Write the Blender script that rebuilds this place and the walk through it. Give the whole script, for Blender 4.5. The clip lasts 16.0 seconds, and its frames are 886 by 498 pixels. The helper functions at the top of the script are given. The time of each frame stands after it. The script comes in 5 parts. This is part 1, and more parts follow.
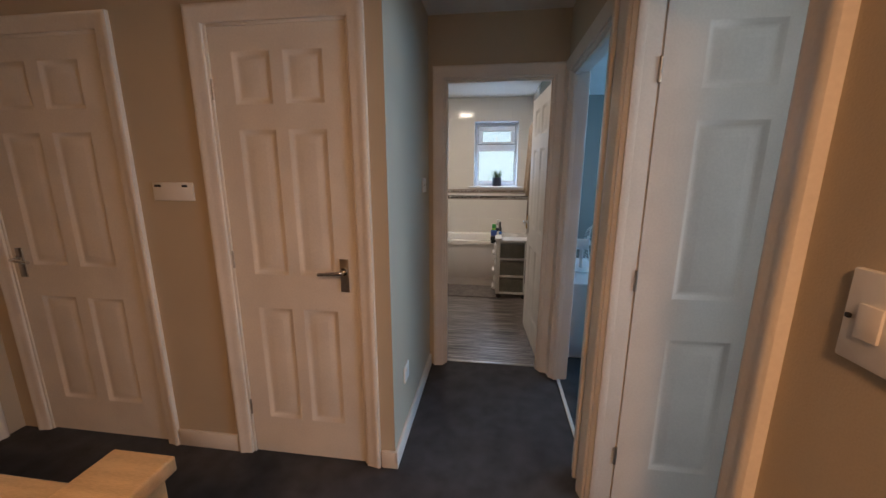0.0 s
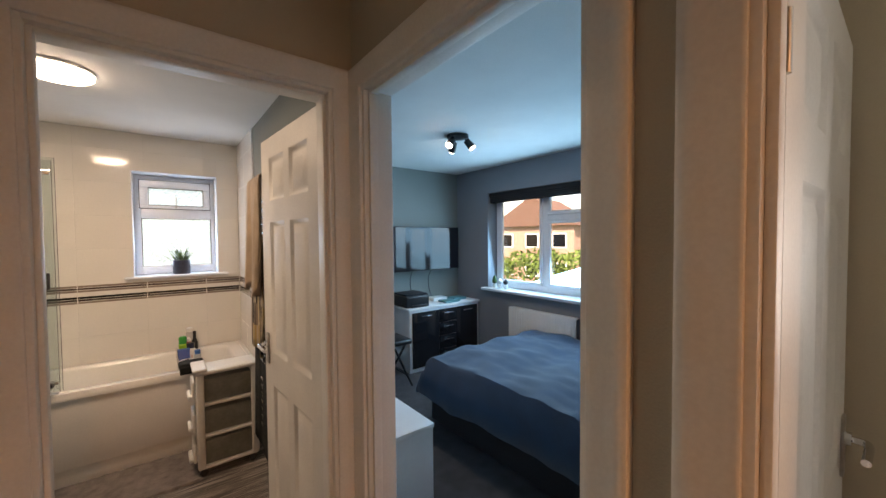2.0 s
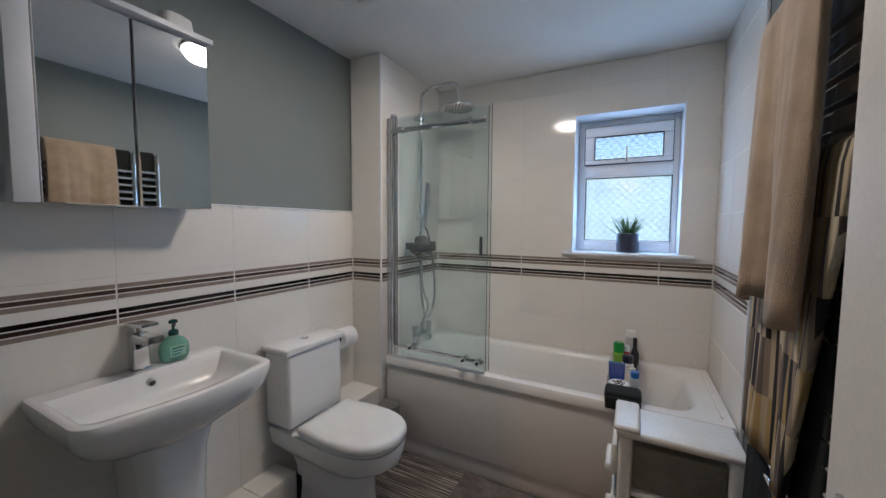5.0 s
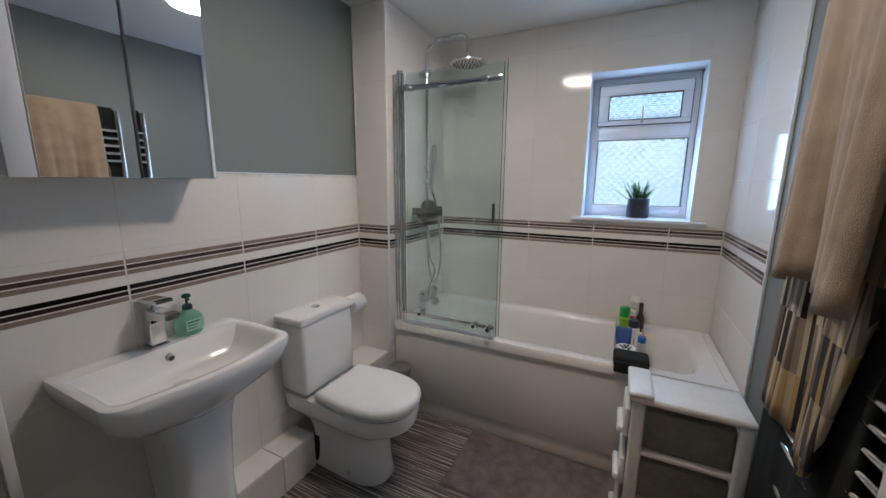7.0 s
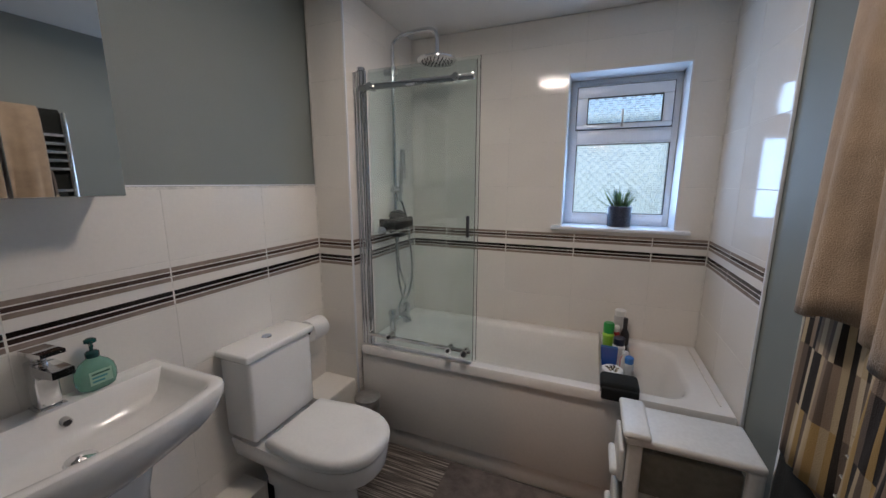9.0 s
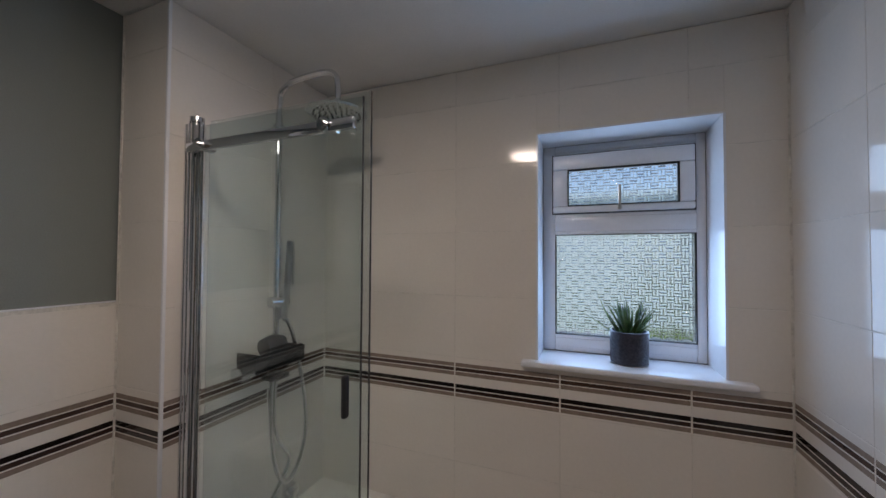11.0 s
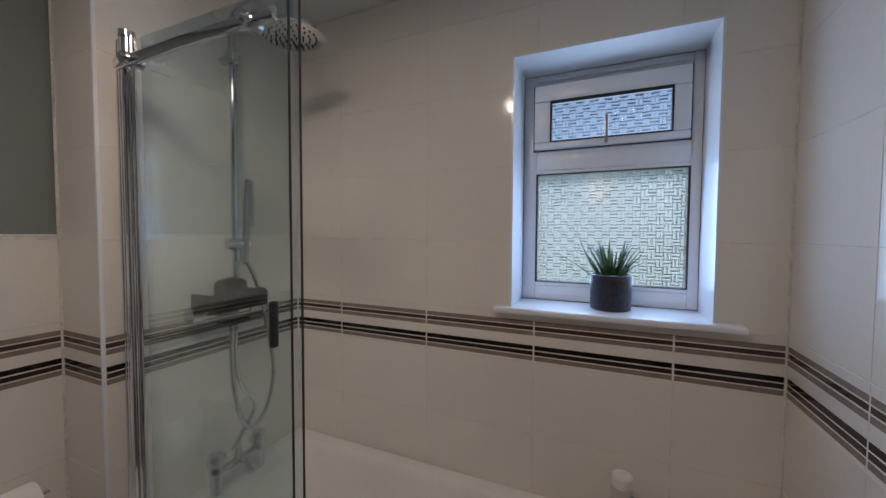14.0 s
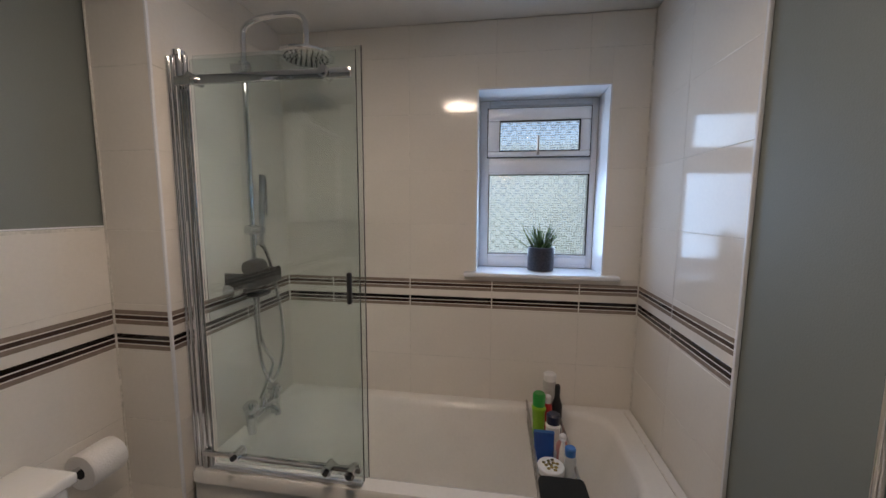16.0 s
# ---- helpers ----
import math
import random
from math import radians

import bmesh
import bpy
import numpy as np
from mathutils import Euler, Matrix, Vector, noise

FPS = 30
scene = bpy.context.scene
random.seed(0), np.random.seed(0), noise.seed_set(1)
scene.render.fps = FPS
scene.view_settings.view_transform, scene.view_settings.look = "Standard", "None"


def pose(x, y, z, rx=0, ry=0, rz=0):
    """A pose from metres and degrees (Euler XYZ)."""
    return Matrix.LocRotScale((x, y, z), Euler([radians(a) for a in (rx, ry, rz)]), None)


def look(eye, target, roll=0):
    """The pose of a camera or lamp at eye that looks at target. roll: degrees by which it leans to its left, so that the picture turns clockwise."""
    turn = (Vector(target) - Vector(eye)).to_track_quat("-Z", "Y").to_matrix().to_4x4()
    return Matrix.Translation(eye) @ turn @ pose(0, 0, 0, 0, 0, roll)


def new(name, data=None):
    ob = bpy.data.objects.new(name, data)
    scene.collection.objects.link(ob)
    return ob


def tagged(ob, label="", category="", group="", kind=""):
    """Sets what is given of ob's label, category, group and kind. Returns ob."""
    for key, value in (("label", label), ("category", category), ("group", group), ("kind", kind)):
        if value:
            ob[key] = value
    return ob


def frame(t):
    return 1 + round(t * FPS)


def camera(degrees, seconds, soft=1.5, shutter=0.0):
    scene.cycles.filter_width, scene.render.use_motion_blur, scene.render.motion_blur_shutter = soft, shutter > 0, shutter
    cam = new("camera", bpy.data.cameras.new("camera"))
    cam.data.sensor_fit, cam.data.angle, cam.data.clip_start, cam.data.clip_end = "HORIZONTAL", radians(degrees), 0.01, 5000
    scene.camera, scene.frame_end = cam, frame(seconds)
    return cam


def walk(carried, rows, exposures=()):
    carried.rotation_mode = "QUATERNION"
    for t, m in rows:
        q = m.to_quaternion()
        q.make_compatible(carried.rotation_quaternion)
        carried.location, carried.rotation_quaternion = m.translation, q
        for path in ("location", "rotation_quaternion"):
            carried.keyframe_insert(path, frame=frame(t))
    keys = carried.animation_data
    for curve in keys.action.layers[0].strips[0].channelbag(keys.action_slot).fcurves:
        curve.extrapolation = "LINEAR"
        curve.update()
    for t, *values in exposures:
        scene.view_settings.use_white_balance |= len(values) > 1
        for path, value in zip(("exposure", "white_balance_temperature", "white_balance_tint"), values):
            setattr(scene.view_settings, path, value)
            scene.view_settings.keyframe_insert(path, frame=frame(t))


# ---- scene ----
cam = camera(101.2, 16.0)
PATH = [
    (0, (0.103, -0.008, 1.407), (-0.161, 1.929, 0.987), 0.1),
    (0.5, (0.102, 0.314, 1.394), (0.318, 2.262, 0.997), 0.1),
    (1, (0.034, 0.622, 1.414), (0.814, 2.427, 1.045), 0.3),
    (1.5, (0.041, 0.951, 1.451), (1.242, 2.534, 1.222), 0.6),
    (2, (0.008, 1.262, 1.49), (1.233, 2.841, 1.429), -0.5),
    (2.5, (0.105, 1.59, 1.481), (0.645, 3.515, 1.45), -0.0),
    (3, (0.19, 1.923, 1.466), (-0.076, 3.905, 1.437), -0.2),
    (3.5, (0.188, 2.165, 1.433), (-0.443, 4.062, 1.417), 0.1),
    (4, (0.199, 2.328, 1.402), (-0.626, 4.15, 1.385), 0.3),
    (4.5, (0.192, 2.479, 1.396), (-0.695, 4.268, 1.278), 0.2),
    (5, (0.172, 2.606, 1.362), (-0.748, 4.377, 1.231), 0.4),
    (5.2, (0.167, 2.64, 1.354), (-0.782, 4.392, 1.178), 0.5),
    (7.5, (0.029, 2.563, 1.428), (-0.797, 4.347, 1.059), 0.6),
    (8, (0.008, 2.53, 1.437), (-0.785, 4.331, 1.079), 0.5),
    (8.2, (0.013, 2.547, 1.438), (-0.777, 4.35, 1.082), 0.4),
    (10.3, (-0.017, 3.43, 1.506), (-0.685, 5.279, 1.137), -0.1),
    (10.5, (-0.004, 3.518, 1.519), (-0.695, 5.376, 1.256), -0.1),
    (11, (0.008, 3.642, 1.579), (-0.729, 5.501, 1.625), 0.3),
    (11.5, (0.027, 3.67, 1.645), (-0.728, 5.511, 1.848), 0.2),
    (12, (0.114, 3.741, 1.686), (-0.711, 5.549, 1.912), 0.3),
    (12.5, (0.15, 3.801, 1.617), (-0.699, 5.6, 1.823), 0.3),
    (13, (0.16, 3.867, 1.516), (-0.691, 5.666, 1.707), 0.2),
    (13.5, (0.14, 3.868, 1.457), (-0.716, 5.675, 1.473), 0.3),
    (14, (0.119, 3.794, 1.448), (-0.683, 5.625, 1.367), 0.3),
    (14.5, (0.083, 3.702, 1.444), (-0.569, 5.59, 1.348), 0.3),
    (15, (0.008, 3.569, 1.438), (-0.469, 5.508, 1.32), 0.3),
    (15.5, (-0.05, 3.393, 1.465), (-0.421, 5.348, 1.266), 0.4),
    (16, (-0.068, 3.299, 1.503), (-0.358, 5.266, 1.281), 0.3),
]
EXPOSURES = [(0, 1.15, 7150, 16), (0.5, 1.25, 7100, 15), (1, 1.55, 7500, 16), (1.5, 1.55, 8300, 20), (2, 1.5, 9200, 23), (2.5, 0.9, 7900, 18), (3, 1.3, 8600, 20), (3.5, 1.25, 7400, 17), (4.5, 0.99, 6300, 15), (5, 0.99, 6200, 14), (8, 1.05, 6350, 15), (10.5, 0.17, 6750, 20), (13, 0.24, 6950, 19), (14.5, 0.28, 6850, 20), (15, 0.27, 7000, 20), (15.5, 0.35, 7500, 22), (16, 0.47, 7400, 20)]
walk(cam, [(t, look(eye, target, roll)) for t, eye, target, roll in PATH], EXPOSURES)

# ---- plan, in metres ----
CEIL = 2.335
BX0, BX1, BY0, BY1 = -1.34, 0.57, 2.55, 5.02   # bathroom, tiled faces
PX, PY = -1.125, 4.32                          # tiled pillar
WIN = (-0.165, 0.41, 1.2, 2.04)               # bathroom window opening x0, x1, z0, z1
HALL_R, HALL_L, HALL_F = 0.53, -0.325, 1.45
BED_X0, BED_X1 = 0.66, 3.18
SWIN = (-0.45, 1.2, 0.88, 2.03)                 # window of the second bedroom
BWIN = (2.45, 4.45, 0.88, 2.03)                # bedroom window y0, y1, z0, z1

# ---- world and light ----
world = bpy.data.worlds.new("world")
scene.world = world
world.use_nodes = True
wn = world.node_tree.nodes
sky = wn.new("ShaderNodeTexSky")
sky.sky_type = "NISHITA"
sky.sun_disc = False
sky.air_density, sky.dust_density = 1.0, 1.2
sky.sun_elevation = radians(48)
sky.sun_rotation = radians(228)
world.node_tree.links.new(sky.outputs[0], wn["Background"].inputs[0])
wn["Background"].inputs[1].default_value = 0.15


def lamp(name, kind, m, power, colour, size=0.3, size_y=None, shape="SQUARE"):
    data = bpy.data.lights.new(name, kind)
    data.energy, data.color = power, colour
    if kind == "AREA":
        data.shape, data.size = shape, size
        if size_y:
            data.size_y = size_y
    ob = new(name, data)
    ob.matrix_world = m
    return ob


sun = lamp("sun", "SUN", pose(0, 0, 20, 42, 0, -48), 5.0, (1, 0.95, 0.88))
sun.data.angle = radians(0.5)
lamp("bath_window_light", "AREA", look((0.131, 5.192, 1.472), (0.131, 3, 1.3)), 2.15, (0.36, 0.62, 1.0), 0.485, 0.40, "RECTANGLE")
lamp("bath_window_light_upper", "AREA", look((0.128, 5.172, 1.859), (0.128, 3, 1.6)), 0.6, (0.4, 0.66, 1.0), 0.38, 0.145, "RECTANGLE")
lamp("bedroom_window_light", "AREA", look((3.30, 3.45, 1.45), (1, 3.3, 1.0)), 24, (0.19, 0.54, 0.95), 1.9, 1.0, "RECTANGLE")
lamp("study_window_light", "AREA", look((2.975, 0.4, 1.45), (1, 0.5, 1.2)), 24, (0.72, 0.86, 1.0), 1.5, 1.0, "RECTANGLE")
lamp("hall_pendant_light", "AREA", pose(0.05, -0.9, 2.2), 12.5, (1.0, 0.52, 0.27), 0.25, None, "DISK")
lamp("bath_ceiling_light", "AREA", pose(-0.37, 3.83, 2.285), 5.0, (1.0, 0.88, 0.75), 0.24, None, "DISK")
lamp("bedroom_spot_light", "AREA", pose(1.97, 3.58, 2.2), 2.5, (1.0, 0.9, 0.8), 0.08, None, "DISK")


# ---- materials ----
def material(name, colour, rough=0.5, metal=0.0, vary=0.06, scale=6.0, bump=0.0, bscale=80.0, coat=0.0, spread=(1, 1, 1), sheen=0.0, random_tint=0.0, dark=None):
    """A node material: base colour with stains at two scales, and fine relief."""
    m = bpy.data.materials.new(name)
    m.use_nodes = True
    n, l = m.node_tree.nodes, m.node_tree.links
    b = n["Principled BSDF"]
    tc = n.new("ShaderNodeTexCoord")
    mp = n.new("ShaderNodeMapping")
    mp.inputs["Scale"].default_value = spread
    l.new(tc.outputs["Object"], mp.inputs["Vector"])
    big, fine = n.new("ShaderNodeTexNoise"), n.new("ShaderNodeTexNoise")
    big.inputs["Scale"].default_value, fine.inputs["Scale"].default_value = scale, bscale
    big.inputs["Detail"].default_value = 6
    for t in (big, fine):
        l.new(mp.outputs[0], t.inputs["Vector"])
    mix = n.new("ShaderNodeMix")
    mix.data_type = "RGBA"
    dark = dark or [c * (1 - 2.2 * vary) for c in colour]
    mix.inputs[6].default_value = (*dark, 1)
    mix.inputs[7].default_value = (*[min(1, c * (1 + vary)) for c in colour], 1)
    ramp = n.new("ShaderNodeMapRange")
    ramp.inputs[1].default_value, ramp.inputs[2].default_value = 0.32, 0.62
    mm = n.new("ShaderNodeMath")
    mm.operation = "MULTIPLY_ADD"
    mm.inputs[1].default_value = 0.35
    l.new(fine.outputs[0], mm.inputs[0])
    sc = n.new("ShaderNodeMath")
    sc.operation = "MULTIPLY"
    sc.inputs[1].default_value = 0.65
    l.new(big.outputs[0], sc.inputs[0])
    l.new(sc.outputs[0], mm.inputs[2])
    l.new(mm.outputs[0], ramp.inputs[0])
    l.new(ramp.outputs[0], mix.inputs[0])
    out = mix.outputs[2]
    if random_tint:
        oi = n.new("ShaderNodeObjectInfo")
        hs = n.new("ShaderNodeHueSaturation")
        mr = n.new("ShaderNodeMapRange")
        mr.inputs[3].default_value, mr.inputs[4].default_value = 1 - random_tint, 1 + random_tint
        l.new(oi.outputs["Random"], mr.inputs[0])
        l.new(mr.outputs[0], hs.inputs["Value"])
        l.new(out, hs.inputs["Color"])
        out = hs.outputs[0]
    l.new(out, b.inputs["Base Color"])
    rr = n.new("ShaderNodeMapRange")
    rr.inputs[3].default_value, rr.inputs[4].default_value = max(0.02, rough * 0.82), min(1, rough * 1.15)
    l.new(big.outputs[0], rr.inputs[0])
    l.new(rr.outputs[0], b.inputs["Roughness"])
    b.inputs["Metallic"].default_value = metal
    b.inputs["Coat Weight"].default_value = coat
    b.inputs["Coat Roughness"].default_value = 0.05
    b.inputs["Sheen Weight"].default_value = sheen
    if bump:
        bp = n.new("ShaderNodeBump")
        bp.inputs["Strength"].default_value = min(1, bump)
        bp.inputs["Distance"].default_value = 0.002
        l.new(fine.outputs[0], bp.inputs["Height"])
        l.new(bp.outputs[0], b.inputs["Normal"])
    return m


def glowing(name, colour, strength):
    m = bpy.data.materials.new(name)
    m.use_nodes = True
    b = m.node_tree.nodes["Principled BSDF"]
    b.inputs["Base Color"].default_value = (*colour, 1)
    b.inputs["Emission Color"].default_value = (*colour, 1)
    b.inputs["Emission Strength"].default_value = strength
    return m


def glass(name, colour=(1, 1, 1), rough=0.0, ior=1.45):
    m = bpy.data.materials.new(name)
    m.use_nodes = True
    b = m.node_tree.nodes["Principled BSDF"]
    b.inputs["Base Color"].default_value = (*colour, 1)
    b.inputs["Transmission Weight"].default_value = 1
    b.inputs["Roughness"].default_value = rough
    b.inputs["IOR"].default_value = ior
    return m


M = {}
M["hall_paint"] = material("hall_paint", (0.52, 0.46, 0.36), 0.7, vary=0.03, scale=2, bump=0.25, bscale=260)
M["bath_paint"] = material("bath_paint", (0.20, 0.225, 0.215), 0.6, vary=0.03, scale=2, bump=0.2, bscale=260)
M["bed_paint"] = material("bed_paint", (0.22, 0.25, 0.285), 0.7, vary=0.04, scale=2, bump=0.2, bscale=260)
M["ceiling"] = material("ceiling_paint", (0.78, 0.78, 0.76), 0.8, vary=0.03, scale=3, bump=0.25, bscale=180)
M["gloss"] = material("white_gloss_paint", (0.76, 0.74, 0.70), 0.5, vary=0.04, scale=5, bump=0.12, bscale=120)
M["tile"] = material("glazed_white_tile", (0.78, 0.75, 0.70), 0.09, vary=0.02, scale=3, random_tint=0.02)
M["grout"] = material("grey_grout", (0.70, 0.68, 0.63), 0.8, vary=0.1, scale=20, bump=0.4)
M["stripe_grey"] = material("grey_stripe_glaze", (0.27, 0.215, 0.18), 0.12, vary=0.08, scale=30)
M["stripe_dark"] = material("dark_brown_stripe_glaze", (0.04, 0.024, 0.019), 0.12, vary=0.1, scale=30)
M["stripe_brown"] = material("brown_stripe_glaze", (0.075, 0.048, 0.038), 0.12, vary=0.1, scale=30)
M["stripe_black"] = material("black_stripe_glaze", (0.014, 0.008, 0.006), 0.1, vary=0.1, scale=30)
M["ceramic"] = material("white_ceramic", (0.82, 0.81, 0.79), 0.06, vary=0.015, scale=4, coat=0.5)
M["acrylic"] = material("white_acrylic", (0.8, 0.79, 0.76), 0.12, vary=0.02, scale=4, coat=0.3)
M["panel"] = material("bath_panel_plastic", (0.72, 0.70, 0.67), 0.3, vary=0.03, scale=2)
M["upvc"] = material("white_upvc", (0.8, 0.82, 0.85), 0.22, vary=0.02, scale=6)
M["chrome"] = material("chrome", (0.74, 0.75, 0.76), 0.07, metal=1.0, vary=0.03, scale=8)
M["steel"] = material("brushed_steel", (0.5, 0.49, 0.47), 0.3, metal=1.0, vary=0.08, scale=30)
M["black"] = material("black_plastic", (0.018, 0.018, 0.02), 0.3, vary=0.1, scale=20)
M["rubber"] = material("black_seal", (0.02, 0.02, 0.02), 0.7, vary=0.1)
M["white"] = material("white_plastic", (0.8, 0.8, 0.78), 0.3, vary=0.02, scale=8)
M["cart"] = material("cart_plastic", (0.72, 0.73, 0.71), 0.35, vary=0.05, scale=8, bump=0.1)
M["smoke"] = material("smoky_drawer_plastic", (0.20, 0.22, 0.20), 0.35, vary=0.12, scale=9, bump=0.3, bscale=60)
M["towel_beige"] = material("beige_terry", (0.36, 0.265, 0.18), 0.95, vary=0.12, scale=14, bump=1.0, bscale=420, sheen=0.3)
M["towel_dark"] = material("charcoal_terry", (0.007, 0.009, 0.008), 0.95, vary=0.2, scale=14, bump=1.0, bscale=420)
M["mat"] = material("taupe_bath_mat", (0.19, 0.165, 0.155), 1.0, vary=0.16, scale=18, bump=1.0, bscale=300, dark=(0.10, 0.085, 0.08))
M["carpet"] = material("slate_carpet", (0.055, 0.058, 0.066), 1.0, vary=0.2, scale=9, bump=1.0, bscale=500, dark=(0.026, 0.028, 0.034))
M["mirror"] = material("mirror_silver", (0.86, 0.88, 0.88), 0.012, metal=1.0, vary=0.0)
M["pot"] = material("speckled_black_pot", (0.014, 0.015, 0.024), 0.3, vary=0.5, scale=120, bump=0.8, bscale=180, dark=(0.06, 0.066, 0.085))
M["leaf"] = material("succulent_green", (0.055, 0.13, 0.035), 0.45, vary=0.35, scale=20)
M["soil"] = material("soil", (0.03, 0.02, 0.015), 1.0, vary=0.3, bump=1.0)
M["paper"] = material("tissue_paper", (0.8, 0.79, 0.77), 0.95, vary=0.02, bump=0.5, bscale=200)
M["wood"] = material("beech_rail", (0.62, 0.5, 0.33), 0.45, vary=0.12, scale=5, spread=(1, 8, 8))
M["white_wood"] = material("white_laminate", (0.74, 0.76, 0.78), 0.4, vary=0.02)
M["black_gloss"] = material("black_gloss_laminate", (0.012, 0.012, 0.015), 0.12, vary=0.1)
M["duvet"] = material("blue_grey_duvet", (0.010, 0.042, 0.088), 0.9, vary=0.15, scale=6, bump=0.5, bscale=220, sheen=0.2)
M["bedbase"] = material("dark_bed_base", (0.018, 0.019, 0.024), 0.95, vary=0.2, bump=0.5)
M["screen"] = material("tv_screen", (0.006, 0.006, 0.008), 0.06, vary=0.0)
M["screen"].node_tree.nodes["Principled BSDF"].inputs["Specular IOR Level"].default_value = 0.4
M["brass"] = material("brass", (0.55, 0.40, 0.14), 0.25, metal=1.0, vary=0.05)
# Backdrop tone for the added block outside the bathroom window.
M["render"] = material("pane_backdrop", (0.42, 0.52, 0.58), 0.9, vary=0.06, scale=2, bump=0.5, bscale=60)
M["grass"] = material("grass", (0.06, 0.11, 0.03), 1.0, vary=0.4, scale=3, bump=1.0)
M["foliage"] = material("hedge_foliage", (0.12, 0.19, 0.04), 0.8, vary=0.5, scale=6)
M["brick"] = material("red_brick", (0.42, 0.27, 0.22), 0.9, vary=0.2, scale=9)
M["roof"] = material("roof_tile", (0.16, 0.09, 0.07), 0.9, vary=0.2)
M["teal"] = material("teal_book", (0.05, 0.25, 0.28), 0.5)
M["lampglow"] = glowing("lamp_diffuser", (1.0, 0.93, 0.84), 4.5)
M["spotglow"] = glowing("spot_bulb", (1.0, 0.95, 0.9), 30)
M["clear"] = glass("clear_pane", (0.97, 0.985, 0.98))
M["shower_glass"] = glass("green_tinted_glass", (0.85, 0.92, 0.915))


def plaid_vinyl():
    """Vinyl printed with fine streaks that run across the room."""
    m = material("streaked_vinyl", (0.2, 0.18, 0.16), 0.38, vary=0.2, scale=2)
    n, l = m.node_tree.nodes, m.node_tree.links
    tc, mp = n.new("ShaderNodeTexCoord"), n.new("ShaderNodeMapping")
    mp.inputs["Scale"].default_value = (1.8, 105, 1)
    no, cr = n.new("ShaderNodeTexNoise"), n.new("ShaderNodeValToRGB")
    no.inputs["Scale"].default_value, no.inputs["Detail"].default_value = 1.5, 4
    l.new(tc.outputs["Object"], mp.inputs[0])
    l.new(mp.outputs[0], no.inputs[0])
    cr.color_ramp.elements[0].position, cr.color_ramp.elements[0].color = 0.36, (0.022, 0.018, 0.016, 1)
    cr.color_ramp.elements[1].position, cr.color_ramp.elements[1].color = 0.62, (0.46, 0.42, 0.38, 1)
    e = cr.color_ramp.elements.new(0.5)
    e.color = (0.12, 0.10, 0.088, 1)
    l.new(no.outputs[0], cr.inputs[0])
    l.new(cr.outputs[0], n["Principled BSDF"].inputs["Base Color"])
    return m


def math_node(n, l, op, a, b=None):
    e = n.new("ShaderNodeMath")
    e.operation = op
    for k, v in enumerate((a, b)):
        if v is not None:
            if isinstance(v, (int, float)):
                e.inputs[k].default_value = v
            else:
                l.new(v, e.inputs[k])
    return e.outputs[0]


def obscured_glass():
    """Pane pressed in a basket weave of short bars, by turns upright and level."""
    m = glass("obscured_pane", (0.93, 0.98, 1.0), 0.05)
    n, l = m.node_tree.nodes, m.node_tree.links
    tc, sx = n.new("ShaderNodeTexCoord"), n.new("ShaderNodeSeparateXYZ")
    wob = n.new("ShaderNodeTexNoise")
    wob.inputs["Scale"].default_value = 30
    mx = n.new("ShaderNodeVectorMath")
    mx.operation = "MULTIPLY_ADD"
    l.new(tc.outputs["Object"], wob.inputs[0])
    l.new(wob.outputs["Color"], mx.inputs[0])
    mx.inputs[1].default_value = (0.006, 0.006, 0.006)
    l.new(tc.outputs["Object"], mx.inputs[2])
    l.new(mx.outputs[0], sx.inputs[0])
    u, v = sx.outputs[0], sx.outputs[2]
    cell = 0.024
    cu, cv = math_node(n, l, "DIVIDE", u, cell), math_node(n, l, "DIVIDE", v, cell)
    par = math_node(n, l, "ADD", math_node(n, l, "FLOOR", cu), math_node(n, l, "FLOOR", cv))
    par = math_node(n, l, "PINGPONG", par, 1.0)
    bu = math_node(n, l, "ABSOLUTE", math_node(n, l, "SINE", math_node(n, l, "MULTIPLY", cu, 2 * math.pi)))
    bv = math_node(n, l, "ABSOLUTE", math_node(n, l, "SINE", math_node(n, l, "MULTIPLY", cv, 2 * math.pi)))
    bu, bv = (math_node(n, l, "MINIMUM", math_node(n, l, "MULTIPLY", e, 1.7), 1.0) for e in (bu, bv))
    mixn = n.new("ShaderNodeMix")
    l.new(par, mixn.inputs["Factor"])
    l.new(bu, mixn.inputs[2])
    l.new(bv, mixn.inputs[3])
    bp = n.new("ShaderNodeBump")
    bp.inputs["Strength"].default_value, bp.inputs["Distance"].default_value = 1.0, 0.011
    l.new(mixn.outputs[0], bp.inputs["Height"])
    l.new(bp.outputs[0], n["Principled BSDF"].inputs["Normal"])
    rough = n.new("ShaderNodeMapRange")
    rough.inputs[3].default_value, rough.inputs[4].default_value = 0.3, 0.1
    l.new(mixn.outputs[0], rough.inputs[0])
    l.new(rough.outputs[0], n["Principled BSDF"].inputs["Roughness"])
    # Grooves painted darker in the glass colour, standing in for refraction contrast.
    refraction_tint = n.new("ShaderNodeMix")
    refraction_tint.data_type = "RGBA"
    refraction_tint.inputs[6].default_value, refraction_tint.inputs[7].default_value = (0.42, 0.53, 0.60, 1), (0.88, 0.97, 1.0, 1)
    l.new(mixn.outputs[0], refraction_tint.inputs[0])
    l.new(refraction_tint.outputs[2], n["Principled BSDF"].inputs["Base Color"])
    return m


